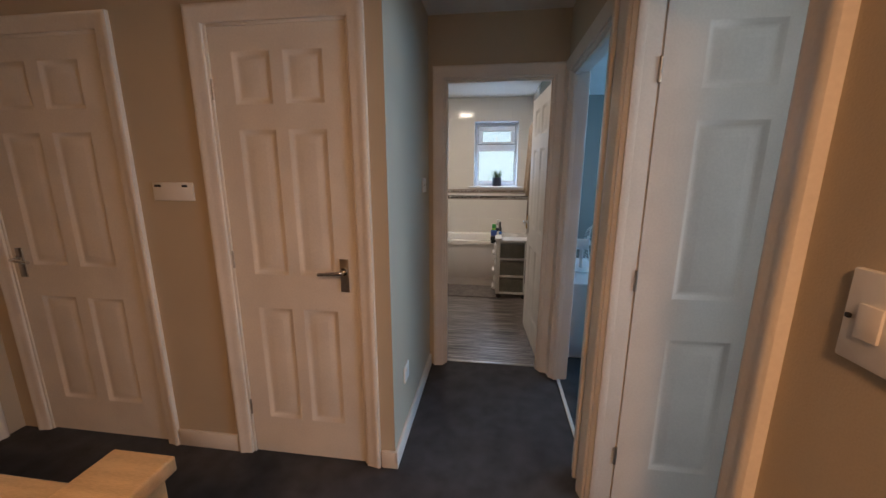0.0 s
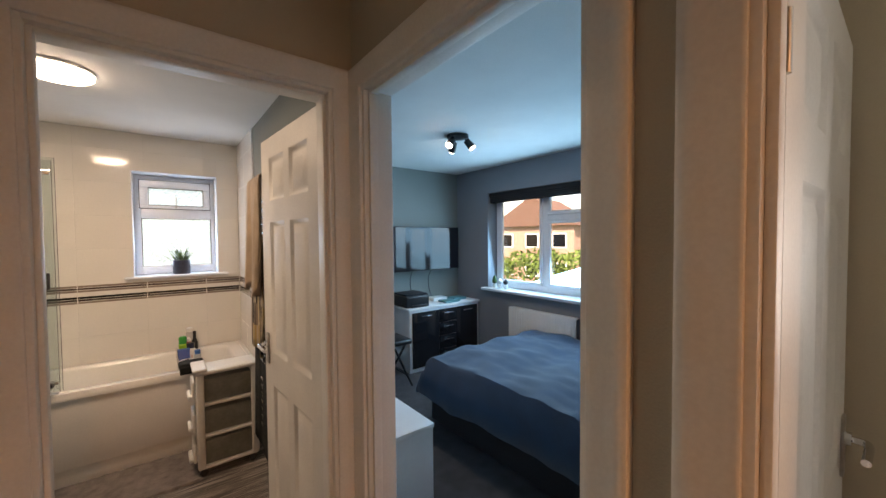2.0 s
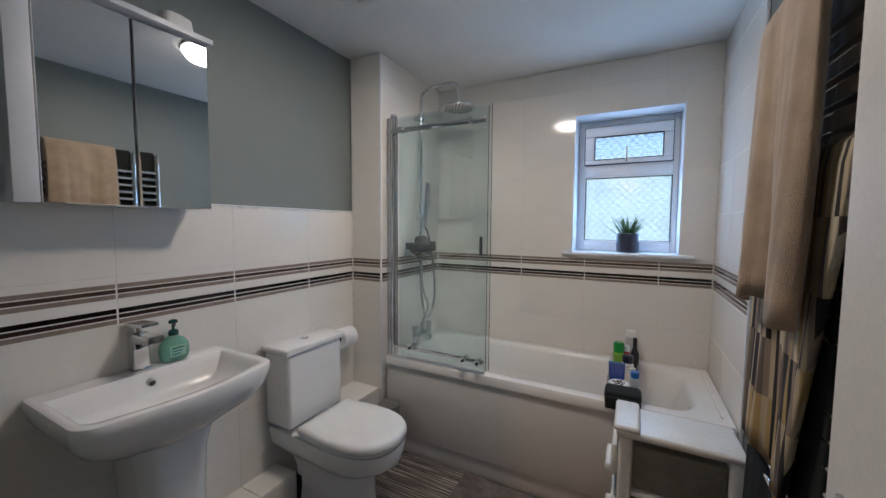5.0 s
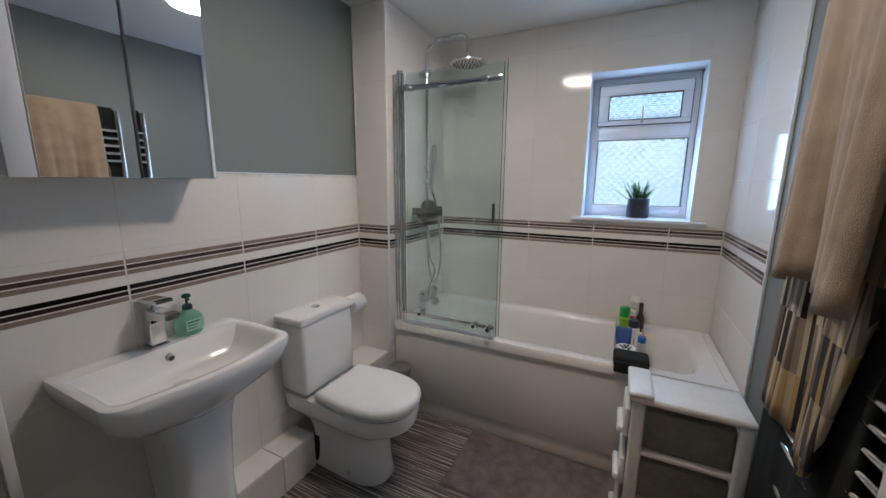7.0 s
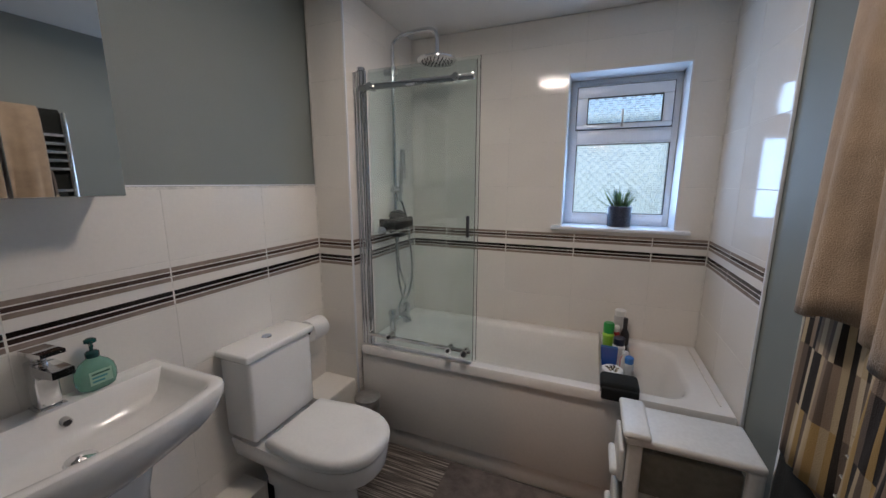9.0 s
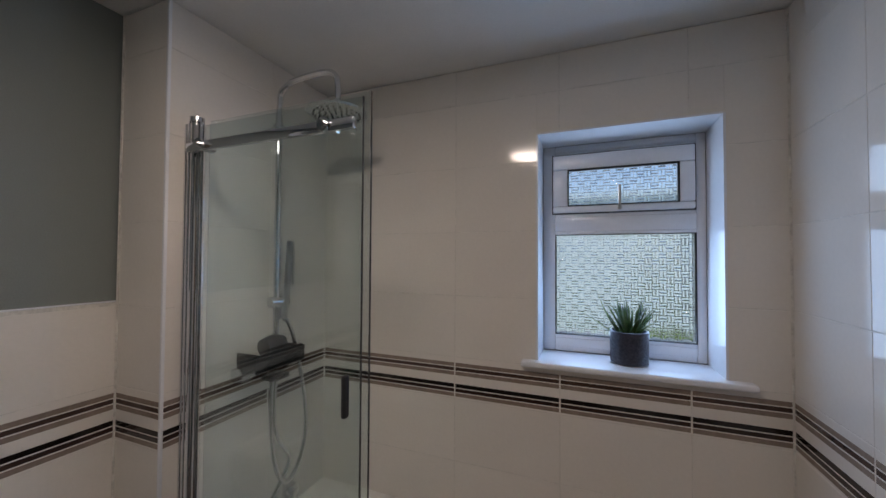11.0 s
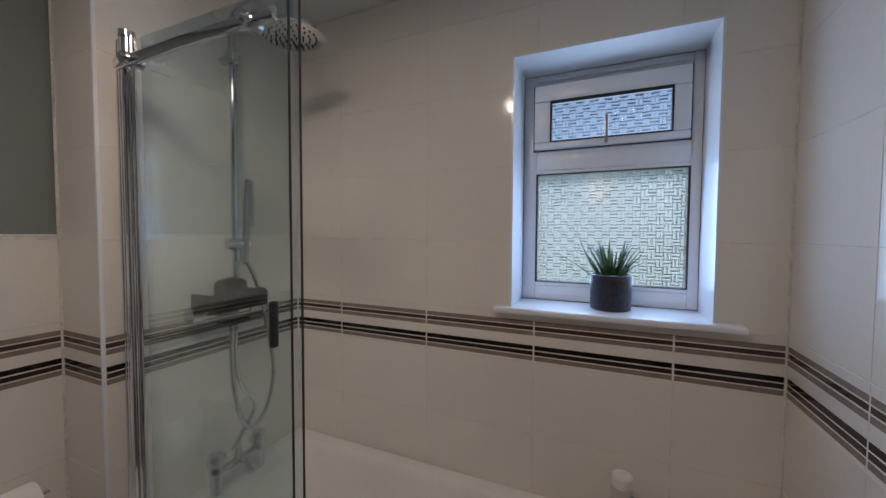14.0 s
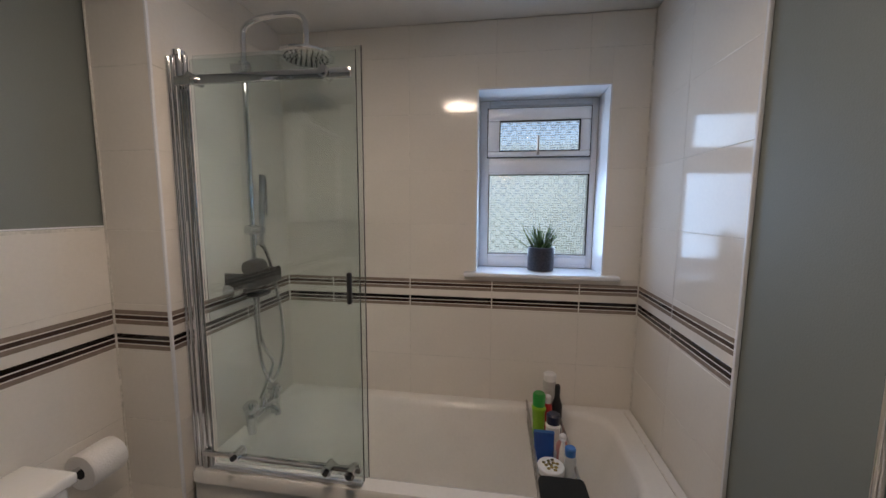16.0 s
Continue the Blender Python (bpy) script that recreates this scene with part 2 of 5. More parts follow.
def striped_towel():
    """Terry woven in narrow upright stripes, which change from tier to tier."""
    m = material("striped_terry", (0.4, 0.3, 0.2), 0.95, vary=0.1, bump=1.0, bscale=420)
    n, l = m.node_tree.nodes, m.node_tree.links
    tc, sx = n.new("ShaderNodeTexCoord"), n.new("ShaderNodeSeparateXYZ")
    l.new(tc.outputs["Object"], sx.inputs[0])
    col = math_node(n, l, "FLOOR", math_node(n, l, "DIVIDE", sx.outputs[1], 0.0125))
    row = math_node(n, l, "FLOOR", math_node(n, l, "DIVIDE", sx.outputs[2], 0.135))
    wn_ = n.new("ShaderNodeTexWhiteNoise")
    wn_.noise_dimensions = "1D"
    l.new(math_node(n, l, "ADD", col, math_node(n, l, "MULTIPLY", row, 37.0)), wn_.inputs["W"])
    cr = n.new("ShaderNodeValToRGB")
    cr.color_ramp.interpolation = "CONSTANT"
    cr.color_ramp.elements[0].color = (0.02, 0.016, 0.014, 1)
    for p, c in ((0.2, (0.46, 0.37, 0.24, 1)), (0.42, (0.13, 0.10, 0.08, 1)), (0.6, (0.40, 0.27, 0.11, 1)), (0.75, (0.26, 0.2, 0.15, 1))):
        cr.color_ramp.elements.new(p).color = c
    cr.color_ramp.elements[-1].position, cr.color_ramp.elements[-1].color = 0.9, (0.55, 0.47, 0.34, 1)
    l.new(wn_.outputs["Value"], cr.inputs[0])
    l.new(cr.outputs[0], n["Principled BSDF"].inputs["Base Color"])
    return m


M["vinyl"], M["obscured"], M["striped"] = plaid_vinyl(), obscured_glass(), striped_towel()


# ---- mesh helpers ----
def part(name, bm, mat, parent=None, label="", category="", group="", kind="", smooth=True):
    """Link a bmesh as one mesh object."""
    bmesh.ops.recalc_face_normals(bm, faces=bm.faces)
    me = bpy.data.meshes.new(name)
    bm.to_mesh(me)
    bm.free()
    me.materials.append(M[mat] if isinstance(mat, str) else mat)
    if smooth:
        me.shade_smooth()
        me.set_sharp_from_angle(angle=radians(38))
    ob = new(name, me)
    ob.parent = parent
    return tagged(ob, label, category, group, kind)


def thing(name, x, y, z, label, category, group="", kind="", rz=0):
    ob = new(name)
    ob.empty_display_size = 0.05
    ob.matrix_world = pose(x, y, z, 0, 0, rz)
    return tagged(ob, label, category, group, kind)


def add_box(bm, x0, x1, y0, y1, z0, z1):
    v = [bm.verts.new((x, y, z)) for x in (x0, x1) for y in (y0, y1) for z in (z0, z1)]
    for f in ((0, 1, 3, 2), (4, 6, 7, 5), (0, 4, 5, 1), (2, 3, 7, 6), (0, 2, 6, 4), (1, 5, 7, 3)):
        bm.faces.new([v[i] for i in f])
    return bm


def box(x0, x1, y0, y1, z0, z1, bevel=0.0, segments=2):
    bm = add_box(bmesh.new(), x0, x1, y0, y1, z0, z1)
    if bevel:
        bmesh.ops.bevel(bm, geom=bm.edges[:], offset=bevel, segments=segments, affect="EDGES", profile=0.5)
    return bm


def rod(a, b, r, r2=None, n=16, bm=None, caps=True):
    """A round bar from a to b."""
    bm = bm or bmesh.new()
    a, b = Vector(a), Vector(b)
    m = Matrix.Translation((a + b) / 2) @ (b - a).to_track_quat("Z", "Y").to_matrix().to_4x4()
    bmesh.ops.create_cone(bm, cap_ends=caps, segments=n, radius1=r, radius2=r if r2 is None else r2, depth=(b - a).length, matrix=m)
    return bm


def lathe(profile, n=28, at=(0, 0, 0), axis="Z", bm=None):
    """Turn a profile of (radius, height) round an axis."""
    bm = bm or bmesh.new()
    rows = []
    for r, h in profile:
        ring = []
        for i in range(n):
            a = 2 * math.pi * i / n
            p = {"Z": (r * math.cos(a), r * math.sin(a), h), "Y": (r * math.cos(a), h, r * math.sin(a)), "X": (h, r * math.cos(a), r * math.sin(a))}[axis]
            ring.append(bm.verts.new(Vector(p) + Vector(at)))
        rows.append(ring)
    for a, b in zip(rows, rows[1:]):
        for i in range(n):
            bm.faces.new((a[i], a[(i + 1) % n], b[(i + 1) % n], b[i]))
    bm.faces.new(rows[0])
    bm.faces.new(rows[-1])
    return bm


def loft(rings, close_start=True, close_end=True):
    bm = bmesh.new()
    rows = [[bm.verts.new(p) for p in ring] for ring in rings]
    n = len(rows[0])
    for a, b in zip(rows, rows[1:]):
        for i in range(n):
            bm.faces.new((a[i], a[(i + 1) % n], b[(i + 1) % n], b[i]))
    if close_start:
        bm.faces.new(rows[0])
    if close_end:
        bm.faces.new(rows[-1])
    return bm


def rounded(cx, cy, hx, hy, r, z, n=6, bulge=0.0):
    """A ring shaped as a rounded rectangle; bulge bows its +x side."""
    pts = []
    for sx, sy, a0 in ((1, 1, 0), (-1, 1, 90), (-1, -1, 180), (1, -1, 270)):
        for i in range(n + 1):
            a = radians(a0 + 90 * i / n)
            x = cx + sx * (hx - r) + r * math.cos(a)
            y = cy + sy * (hy - r) + r * math.sin(a)
            pts.append((x, y, z))
    if bulge:
        more = []
        for i, p in enumerate(pts):
            q = pts[(i + 1) % len(pts)]
            more.append(p)
            if (Vector(q) - Vector(p)).length > hy * 0.6:
                more += [tuple(Vector(p).lerp(Vector(q), k / 6)) for k in range(1, 6)]
        pts = [(x + (bulge * (1 - ((y - cy) / hy) ** 2) if x > cx else 0), y, zz) for x, y, zz in more]
    return pts


def tube(points, r, n=10, cyclic=False, smooth_steps=6):
    """A bent round tube through the points (Catmull-Rom)."""
    p = [Vector(q) for q in points]
    path = []
    for i in range(len(p) - 1):
        a, b, c, d = p[max(i - 1, 0)], p[i], p[i + 1], p[min(i + 2, len(p) - 1)]
        for k in range(smooth_steps):
            t = k / smooth_steps
            path.append(0.5 * (2 * b + (c - a) * t + (2 * a - 5 * b + 4 * c - d) * t * t + (3 * b - a - 3 * c + d) * t ** 3))
    path.append(p[-1])
    rings, up = [], Vector((0, 0, 1))
    side = None
    for i, q in enumerate(path):
        d = (path[min(i + 1, len(path) - 1)] - path[max(i - 1, 0)]).normalized()
        if side is None:
            side = d.orthogonal().normalized()
        side = (side - d * side.dot(d)).normalized()
        other = d.cross(side)
        rings.append([q + r * (math.cos(2 * math.pi * k / n) * side + math.sin(2 * math.pi * k / n) * other) for k in range(n)])
    return loft(rings)


def wall_with_holes(name, mat, axis, a0, a1, t0, t1, holes=(), z1=CEIL, label=""):
    """A wall that runs along x or y from a0 to a1 and is t0..t1 thick; holes are (a0, a1, z0, z1)."""
    bm = bmesh.new()
    cuts = sorted({a0, a1, *[h[0] for h in holes], *[h[1] for h in holes]})
    for u, v in zip(cuts, cuts[1:]):
        spans = [(0.0, z1)]
        for h in holes:
            if h[0] <= u and v <= h[1]:
                spans = [(0.0, h[2]), (h[3], z1)]
        for s, e in spans:
            if e - s > 1e-4:
                if axis == "x":
                    add_box(bm, u, v, t0, t1, s, e)
                else:
                    add_box(bm, t0, t1, u, v, s, e)
    bmesh.ops.remove_doubles(bm, verts=bm.verts, dist=1e-5)
    inner = {}
    for f in list(bm.faces):
        inner.setdefault(tuple(sorted(v.index if v.index >= 0 else id(v) for v in f.verts)), []).append(f)
    bmesh.ops.delete(bm, geom=[f for fs in inner.values() if len(fs) > 1 for f in fs], context="FACES")
    return part(name, bm, mat, label=label, kind="structure", smooth=False)


# ---- structure ----
def slab(name, mat, x0, x1, y0, y1, z0, z1, label=""):
    return part(name, box(x0, x1, y0, y1, z0, z1), mat, label=label, kind="structure", smooth=False)


slab("floor_bathroom", "vinyl", -1.5, 0.6, 2.5, 5.1, -0.1, 0.0, "dark streaked vinyl floor of the bathroom")
slab("floor_hall", "carpet", -3.4, 0.58, -2.6, 2.497, -0.1, 0.004, "slate grey carpet of the landing")
slab("floor_bedroom", "carpet", 0.583, 3.3, -1.6, 5.1, -0.1, 0.004, "slate grey carpet of the bedrooms")
# Unseen walls added past the west doorway to keep the sun off the landing.
slab("sun_block_west", "hall_paint", -3.5, -3.4, 0.0, 1.9, 0, CEIL)
slab("sun_block_north", "hall_paint", -3.4, -2.56, 1.8, 1.9, 0, CEIL)
slab("sun_block_south", "hall_paint", -3.4, -2.56, 0.0, 0.1, 0, CEIL)
slab("ceiling", "ceiling", -3.4, 3.46, -2.6, 5.33, CEIL, CEIL + 0.12, "matt white ceiling")
wall_with_holes("wall_north", "bath_paint", "x", -1.6, 3.4, 5.03, 5.33, [(WIN[0], WIN[1], WIN[2], WIN[3])])
wall_with_holes("wall_bath_west", "bath_paint", "y", 2.43, 5.03, -1.50, -1.35)
wall_with_holes("wall_bath_east", "bath_paint", "y", 2.55, 5.03, 0.58, 0.655)
wall_with_holes("wall_bath_south", "hall_paint", "x", -1.35, 0.53, 2.43, 2.54, [(-0.235, 0.47, 0, 1.985)])
part("wall_lining", box(-1.35, -0.24, 2.541, 2.55, 0, CEIL), "bath_paint", kind="structure", label="grey painted inside of the bathroom wall")
wall_with_holes("wall_hall_east", "hall_paint", "y", -2.6, 2.55, 0.53, 0.63, [(0.60, 1.385, 0, 1.985), (1.56, 2.362, 0, 1.985)])
wall_with_holes("wall_hall_west", "hall_paint", "y", 1.55, 2.43, -0.425, -0.325)
wall_with_holes("wall_cupboard", "hall_paint", "x", -2.46, -0.325, 1.45, 1.55, [(-1.075, -0.455, 0, 1.985), (-2.29, -1.54, 0, 1.985)])
wall_with_holes("wall_landing_west", "hall_paint", "y", -2.6, 1.55, -2.56, -2.46, [(0.55, 1.31, 0, 1.985)])
wall_with_holes("wall_landing_south", "hall_paint", "x", -2.56, 0.53, -2.6, -2.5)
wall_with_holes("wall_between_bedrooms", "bed_paint", "x", 0.63, 2.86, 1.425, 1.52)
wall_with_holes("wall_bedroom_west", "bed_paint", "y", 2.55, 5.03, 0.656, 0.664)
wall_with_holes("wall_bedroom_east", "bed_paint", "y", 1.52, 5.03, 3.18, 3.46, [BWIN])
wall_with_holes("wall_study_east", "bed_paint", "y", -1.7, 1.52, 2.86, 3.14, [SWIN])
part("wall_study_stub", box(1.445, 1.5, 1.03, 1.415, 0, CEIL), "hall_paint", kind="structure", label="end of the cream partition behind the open door", smooth=False)
wall_with_holes("wall_study_south", "bed_paint", "x", 0.63, 2.86, -1.7, -1.6)
part("wall_study_lining", box(0.63, 2.86, 1.415, 1.4245, 0, CEIL), "hall_paint", kind="structure", label="cream painted bedroom wall")
slab("wall_pillar", "grout", -1.35, PX - 0.01, PY + 0.01, 5.03, 0, CEIL, "tiled pillar beside the bath")


def skirting(name, axis, a0, a1, face, out):
    """A skirting board 0.1 m high on the face of a wall; out is +1 or -1."""
    t0, t1 = sorted((face, face + out * 0.015))
    bm = box(a0, a1, t0, t1, 0.004, 0.095, 0.004) if axis == "x" else box(t0, t1, a0, a1, 0.004, 0.095, 0.004)
    return part(name, bm, "gloss", kind="structure", label="white gloss skirting board")


skirting("baseboard_hall_west", "y", 1.435, 2.41, HALL_L, 1)
skirting("baseboard_cupboard", "x", -0.39, -0.312, HALL_F, -1)
skirting("baseboard_landing", "x", -1.475, -1.14, HALL_F, -1)
skirting("baseboard_hall_east", "y", -2.5, 0.53, HALL_R, -1)
skirting("baseboard_study", "x", 0.66, 1.44, 1.415, -1)


def casing(name, axis, a0, a1, face, out, depth, top=1.985, w=0.068):
    """Lining and moulded architrave of a doorway; depth is the wall's thickness behind the face."""
    e = thing(name, 0, 0, 0, "white gloss painted door frame with moulded architrave", "door frame", kind="structure")
    profile = ((0.0, 0.0), (0.0, 0.009), (0.004, 0.012), (0.012, 0.0135), (0.026, 0.0145), (0.038, 0.0165), (0.046, 0.0195), (0.054, 0.021), (0.062, 0.0205), (w - 0.001, 0.017), (w, 0.013), (w, 0.0))
    def seg(u0, u1, z0, z1, t0, t1, nm):
        t0, t1 = sorted((t0, t1))
        part(nm, box(u0, u1, t0, t1, z0, z1, 0.0025) if axis == "x" else box(t0, t1, u0, u1, z0, z1, 0.0025), "gloss", e)
    back = face - out * depth
    seg(a0, a0 + 0.02, 0.004, top, face, back, "jamb")
    seg(a1 - 0.02, a1, 0.004, top, face, back, "jamb")
    seg(a0 + 0.02, a1 - 0.02, top - 0.02, top, face, back, "head")
    for f, o in ((face, out), (back, -out)):
        rings = []
        for side, low in ((-1, True), (-1, False), (1, False), (1, True)):
            edge = a0 + 0.008 if side < 0 else a1 - 0.008
            ring = []
            for o_, d in profile:
                u, z, v = edge + side * o_, 0.004 if low else top - 0.008 + o_, f + o * d
                ring.append((u, v, z) if axis == "x" else (v, u, z))
            rings.append(ring)
        part("architrave", loft(rings), "gloss", e)
    stop = face - out * depth * 0.45
    for u0, u1, z0, z1 in ((a0 + 0.02, a0 + 0.032, 0.004, top - 0.02), (a1 - 0.032, a1 - 0.02, 0.004, top - 0.02), (a0 + 0.032, a1 - 0.032, top - 0.032, top - 0.02)):
        seg(u0, u1, z0, z1, stop, stop + out * 0.03, "door_stop")
    return e


casing("door_frame_bathroom", "x", -0.235, 0.47, 2.43, -1, 0.12)
casing("door_frame_bedroom", "y", 1.56, 2.362, 0.53, -1, 0.10)
casing("door_frame_study", "y", 0.60, 1.385, 0.53, -1, 0.10)
casing("door_frame_cupboard", "x", -1.075, -0.455, 1.45, -1, 0.10)
casing("door_frame_landing", "x", -2.29, -1.54, 1.45, -1, 0.10)
casing("door_frame_west", "y", 0.55, 1.31, -2.46, 1, 0.10)


def door(name, w, m, label, handle_side=1, h=1.955, handles=(1, -1), lever=1):
    """A moulded six-panel door; local x from the hinge (0) to w, y its thickness, z up."""
    e = new(name)
    e.empty_display_size = 0.05
    tagged(e, label, "door", kind="structure")
    t = 0.035
    k = w / 0.7
    xs = [0, 0.115 * k, 0.317 * k, 0.383 * k, 0.585 * k, w]
    zs = [0, 0.2, 0.775, 0.935, 1.56, 1.66, 1.86, h]
    bm = bmesh.new()
    for i in range(5):
        for j in range(7):
            if i in (1, 3) and j in (1, 3, 5):
                continue
            for y in (0, t):
                bm.faces.new([bm.verts.new((x, y, z)) for x, z in ((xs[i], zs[j]), (xs[i + 1], zs[j]), (xs[i + 1], zs[j + 1]), (xs[i], zs[j + 1]))])
    for a, b in (((0, 0), (0, h)), ((w, 0), (w, h)), ((0, 0), (w, 0)), ((0, h), (w, h))):
        bm.faces.new([bm.verts.new(p) for p in ((a[0], 0, a[1]), (b[0], 0, b[1]), (b[0], t, b[1]), (a[0], t, a[1]))])
    bmesh.ops.remove_doubles(bm, verts=bm.verts, dist=1e-5)
    part("door_leaf", bm, "gloss", e, smooth=False)
    for i in (1, 3):
        for j in (1, 3, 5):
            for y, s in ((0, 1), (t, -1)):
                cx, cz = (xs[i] + xs[i + 1]) / 2, (zs[j] + zs[j + 1]) / 2
                hx, hz = (xs[i + 1] - xs[i]) / 2, (zs[j + 1] - zs[j]) / 2
                rings = [[(cx + a * (hx - g), y + s * d, cz + b * (hz - g)) for a, b in ((-1, -1), (1, -1), (1, 1), (-1, 1))]
                         for g, d in ((0, 0), (0.004, 0.002), (0.012, 0.009), (0.02, 0.011), (0.03, 0.009), (0.052, 0.003), (0.056, 0.0025))]
                part("panel", loft(rings, close_start=False), "gloss", e)
    for s in handles:
        y0 = 0 if s < 0 else t
        hd = part("door_handle", box(w - 0.072, w - 0.032, *sorted((y0, y0 + s * 0.007)), 0.87, 1.02, 0.002), "steel", e, "chrome lever handle on a backplate")
        part("lever", tube([(w - 0.052, y0, 0.965), (w - 0.052, y0 + s * 0.035, 0.965), (w - 0.07, y0 + s * 0.047, 0.965), (w - 0.155, y0 + s * 0.047, 0.958)], 0.009), "chrome", hd)
        part("rose", rod((w - 0.052, y0, 0.965), (w - 0.052, y0 + s * 0.018, 0.965), 0.017), "chrome", hd)
    for z in (0.25, 1.0, 1.72):
        part("hinge", rod((-0.004, t / 2 if not handles else 0.0, z - 0.04), (-0.004, 0.0, z + 0.04), 0.006, n=10), "steel", e)
    e.matrix_world = m
    return e


door("door_bathroom", 0.70, pose(0.497, 2.556, 0.012, 0, 0, 94), "white six-panel bathroom door, open inward, with chrome lever handle")
door("door_study", 0.776, pose(0.637, 1.363, 0.012, 0, 0, 0), "white six-panel bedroom door standing open, with chrome lever handle")
door("door_bedroom", 0.755, pose(0.64, 1.575, 0.012, 0, 0, 2), "white six-panel bedroom door, open wide beside the bed")
door("door_cupboard", 0.576, pose(-1.053, 1.455, 0.012), "white six-panel airing cupboard door, closed")
door("door_landing", 0.706, pose(-1.562, 1.49, 0.012, 0, 0, 180), "white six-panel door on the landing, closed")
part("threshold_strip", box(-0.215, 0.45, 2.485, 2.51, 0.0, 0.009, 0.003), "steel", kind="structure", label="metal threshold strip under the bathroom door")
part("threshold_strip", box(0.572, 0.592, 1.58, 2.342, 0.0, 0.011, 0.003), "white", kind="structure", label="pale threshold strip under the bedroom door")


# ---- bathroom: window ----
def frame_bars(parent, name, axis, u0, u1, z0, z1, t0, t1, w, mat="upvc", bevel=0.004):
    """Four bars round an opening, in the plane across the given axis."""
    for a, b, c, d in ((u0, u1, z0, z0 + w), (u0, u1, z1 - w, z1), (u0, u0 + w, z0 + w, z1 - w), (u1 - w, u1, z0 + w, z1 - w)):
        part(name, box(a, b, t0, t1, c, d, bevel) if axis == "x" else box(t0, t1, a, b, c, d, bevel), mat, parent)


x0, x1, z0, z1 = WIN
win = thing("window_1", 0, 0, 0, "small white plastic bathroom window with patterned obscured glass", "window", kind="structure")
LX0, LX1, LZ0, LZ1 = -0.113, 0.375, 1.27, 1.674      # lower pane
SX0, SX1, SZ0, SZ1 = -0.121, 0.370, 1.76, 1.993       # top sash
UX0, UX1, UZ0, UZ1 = -0.063, 0.320, 1.786, 1.932      # upper pane
for nm, a, b, c, d in (("window_frame", x0 + 0.004, LX0, z0 + 0.004, z1 - 0.004), ("window_frame", LX1, x1 - 0.004, z0 + 0.004, z1 - 0.004), ("window_frame", LX0, LX1, z0 + 0.004, LZ0),
                       ("window_frame", LX0, LX1, SZ1 + 0.004, z1 - 0.004), ("transom", LX0, LX1, LZ1, SZ0 - 0.004)):
    part(nm, box(a, b, 5.2, 5.27, c, d, 0.004), "upvc", win)
    if nm == "window_frame" and b - a > 0.1 or nm == "transom":
        part("frame_lip", box(a, b, 5.194, 5.2, c + (0.02 if c < 1.5 else 0.012), d - 0.012, 0.0025), "upvc", win)
for a, b, c, d in ((SX0, SX1, UZ1, SZ1), (SX0, SX1, SZ0, UZ0), (SX0, UX0, UZ0, UZ1), (UX1, SX1, UZ0, UZ1)):
    part("sash_bar", box(a, b, 5.178, 5.2, c, d, 0.005, 3), "upvc", win)
for u0, u1, w0, w1, t0, t1 in ((SX0 - 0.004, SX1 + 0.004, SZ0 - 0.004, SZ1 + 0.004, 5.191, 5.2005), (UX0 - 0.001, UX1 + 0.001, UZ0 - 0.001, UZ1 + 0.001, 5.1765, 5.199), (LX0 - 0.001, LX1 + 0.001, LZ0 - 0.001, LZ1 + 0.001, 5.1985, 5.214)):
    frame_bars(win, "seal", "x", u0, u1, w0, w1, t0, t1, 0.004, "rubber", 0)
# beads along the lower pane
for c, d in ((LZ0 - 0.012, LZ0), (LZ1, LZ1 + 0.012)):
    part("bead", box(LX0, LX1, 5.196, 5.202, c, d, 0.002), "upvc", win)
for a, b, c, d in ((LX0, LX1, LZ0, LZ1), (UX0, UX1, UZ0, UZ1)):
    p = part("pane", box(a, b, 5.222, 5.228, c, d), "obscured", win, "patterned obscured glass", smooth=False)
    p.visible_shadow = False
part("window_stay", box(0.118, 0.129, 5.166, 5.176, 1.765, 1.86, 0.002), "steel", win, "grey metal stay bar")
part("stay_pin", rod((0.1235, 5.168, 1.772), (0.1235, 5.182, 1.772), 0.007), "steel", win)
part("reveal", box(x0 - 0.003, x0 + 0.004, 5.018, 5.2, z0, z1), "upvc", win)
part("reveal", box(x1 - 0.004, x1 + 0.003, 5.018, 5.2, z0, z1), "upvc", win)
part("reveal", box(x0 + 0.004, x1 - 0.004, 5.018, 5.2, z1 - 0.004, z1 + 0.003), "upvc", win)
part("window_sill", box(x0 - 0.055, x1 + 0.07, 4.985, 5.2, z0 - 0.018, z0 + 0.004, 0.008, 3), "upvc", win, "white rounded window board")

# ---- bathroom: bath ----
bath = thing("bathtub", -0.3, 4.69, 0, "white acrylic bathtub with pale panel along the tiled wall", "bathtub")


def nudge(e, dx):
    """Slide a whole thing along x."""
    e.matrix_basis = Matrix.Translation((dx, 0, 0)) @ e.matrix_basis


def wpart(name, bm, mat, parent, label="", **k):
    """A part made in world places, under a parent that is not turned; a parent that is itself a part works too."""
    base = Vector((0, 0, 0))
    o = parent
    while o:
        base += o.matrix_basis.translation
        o = o.parent
    bmesh.ops.translate(bm, verts=bm.verts, vec=-base)
    return part(name, bm, mat, parent, label, **k)


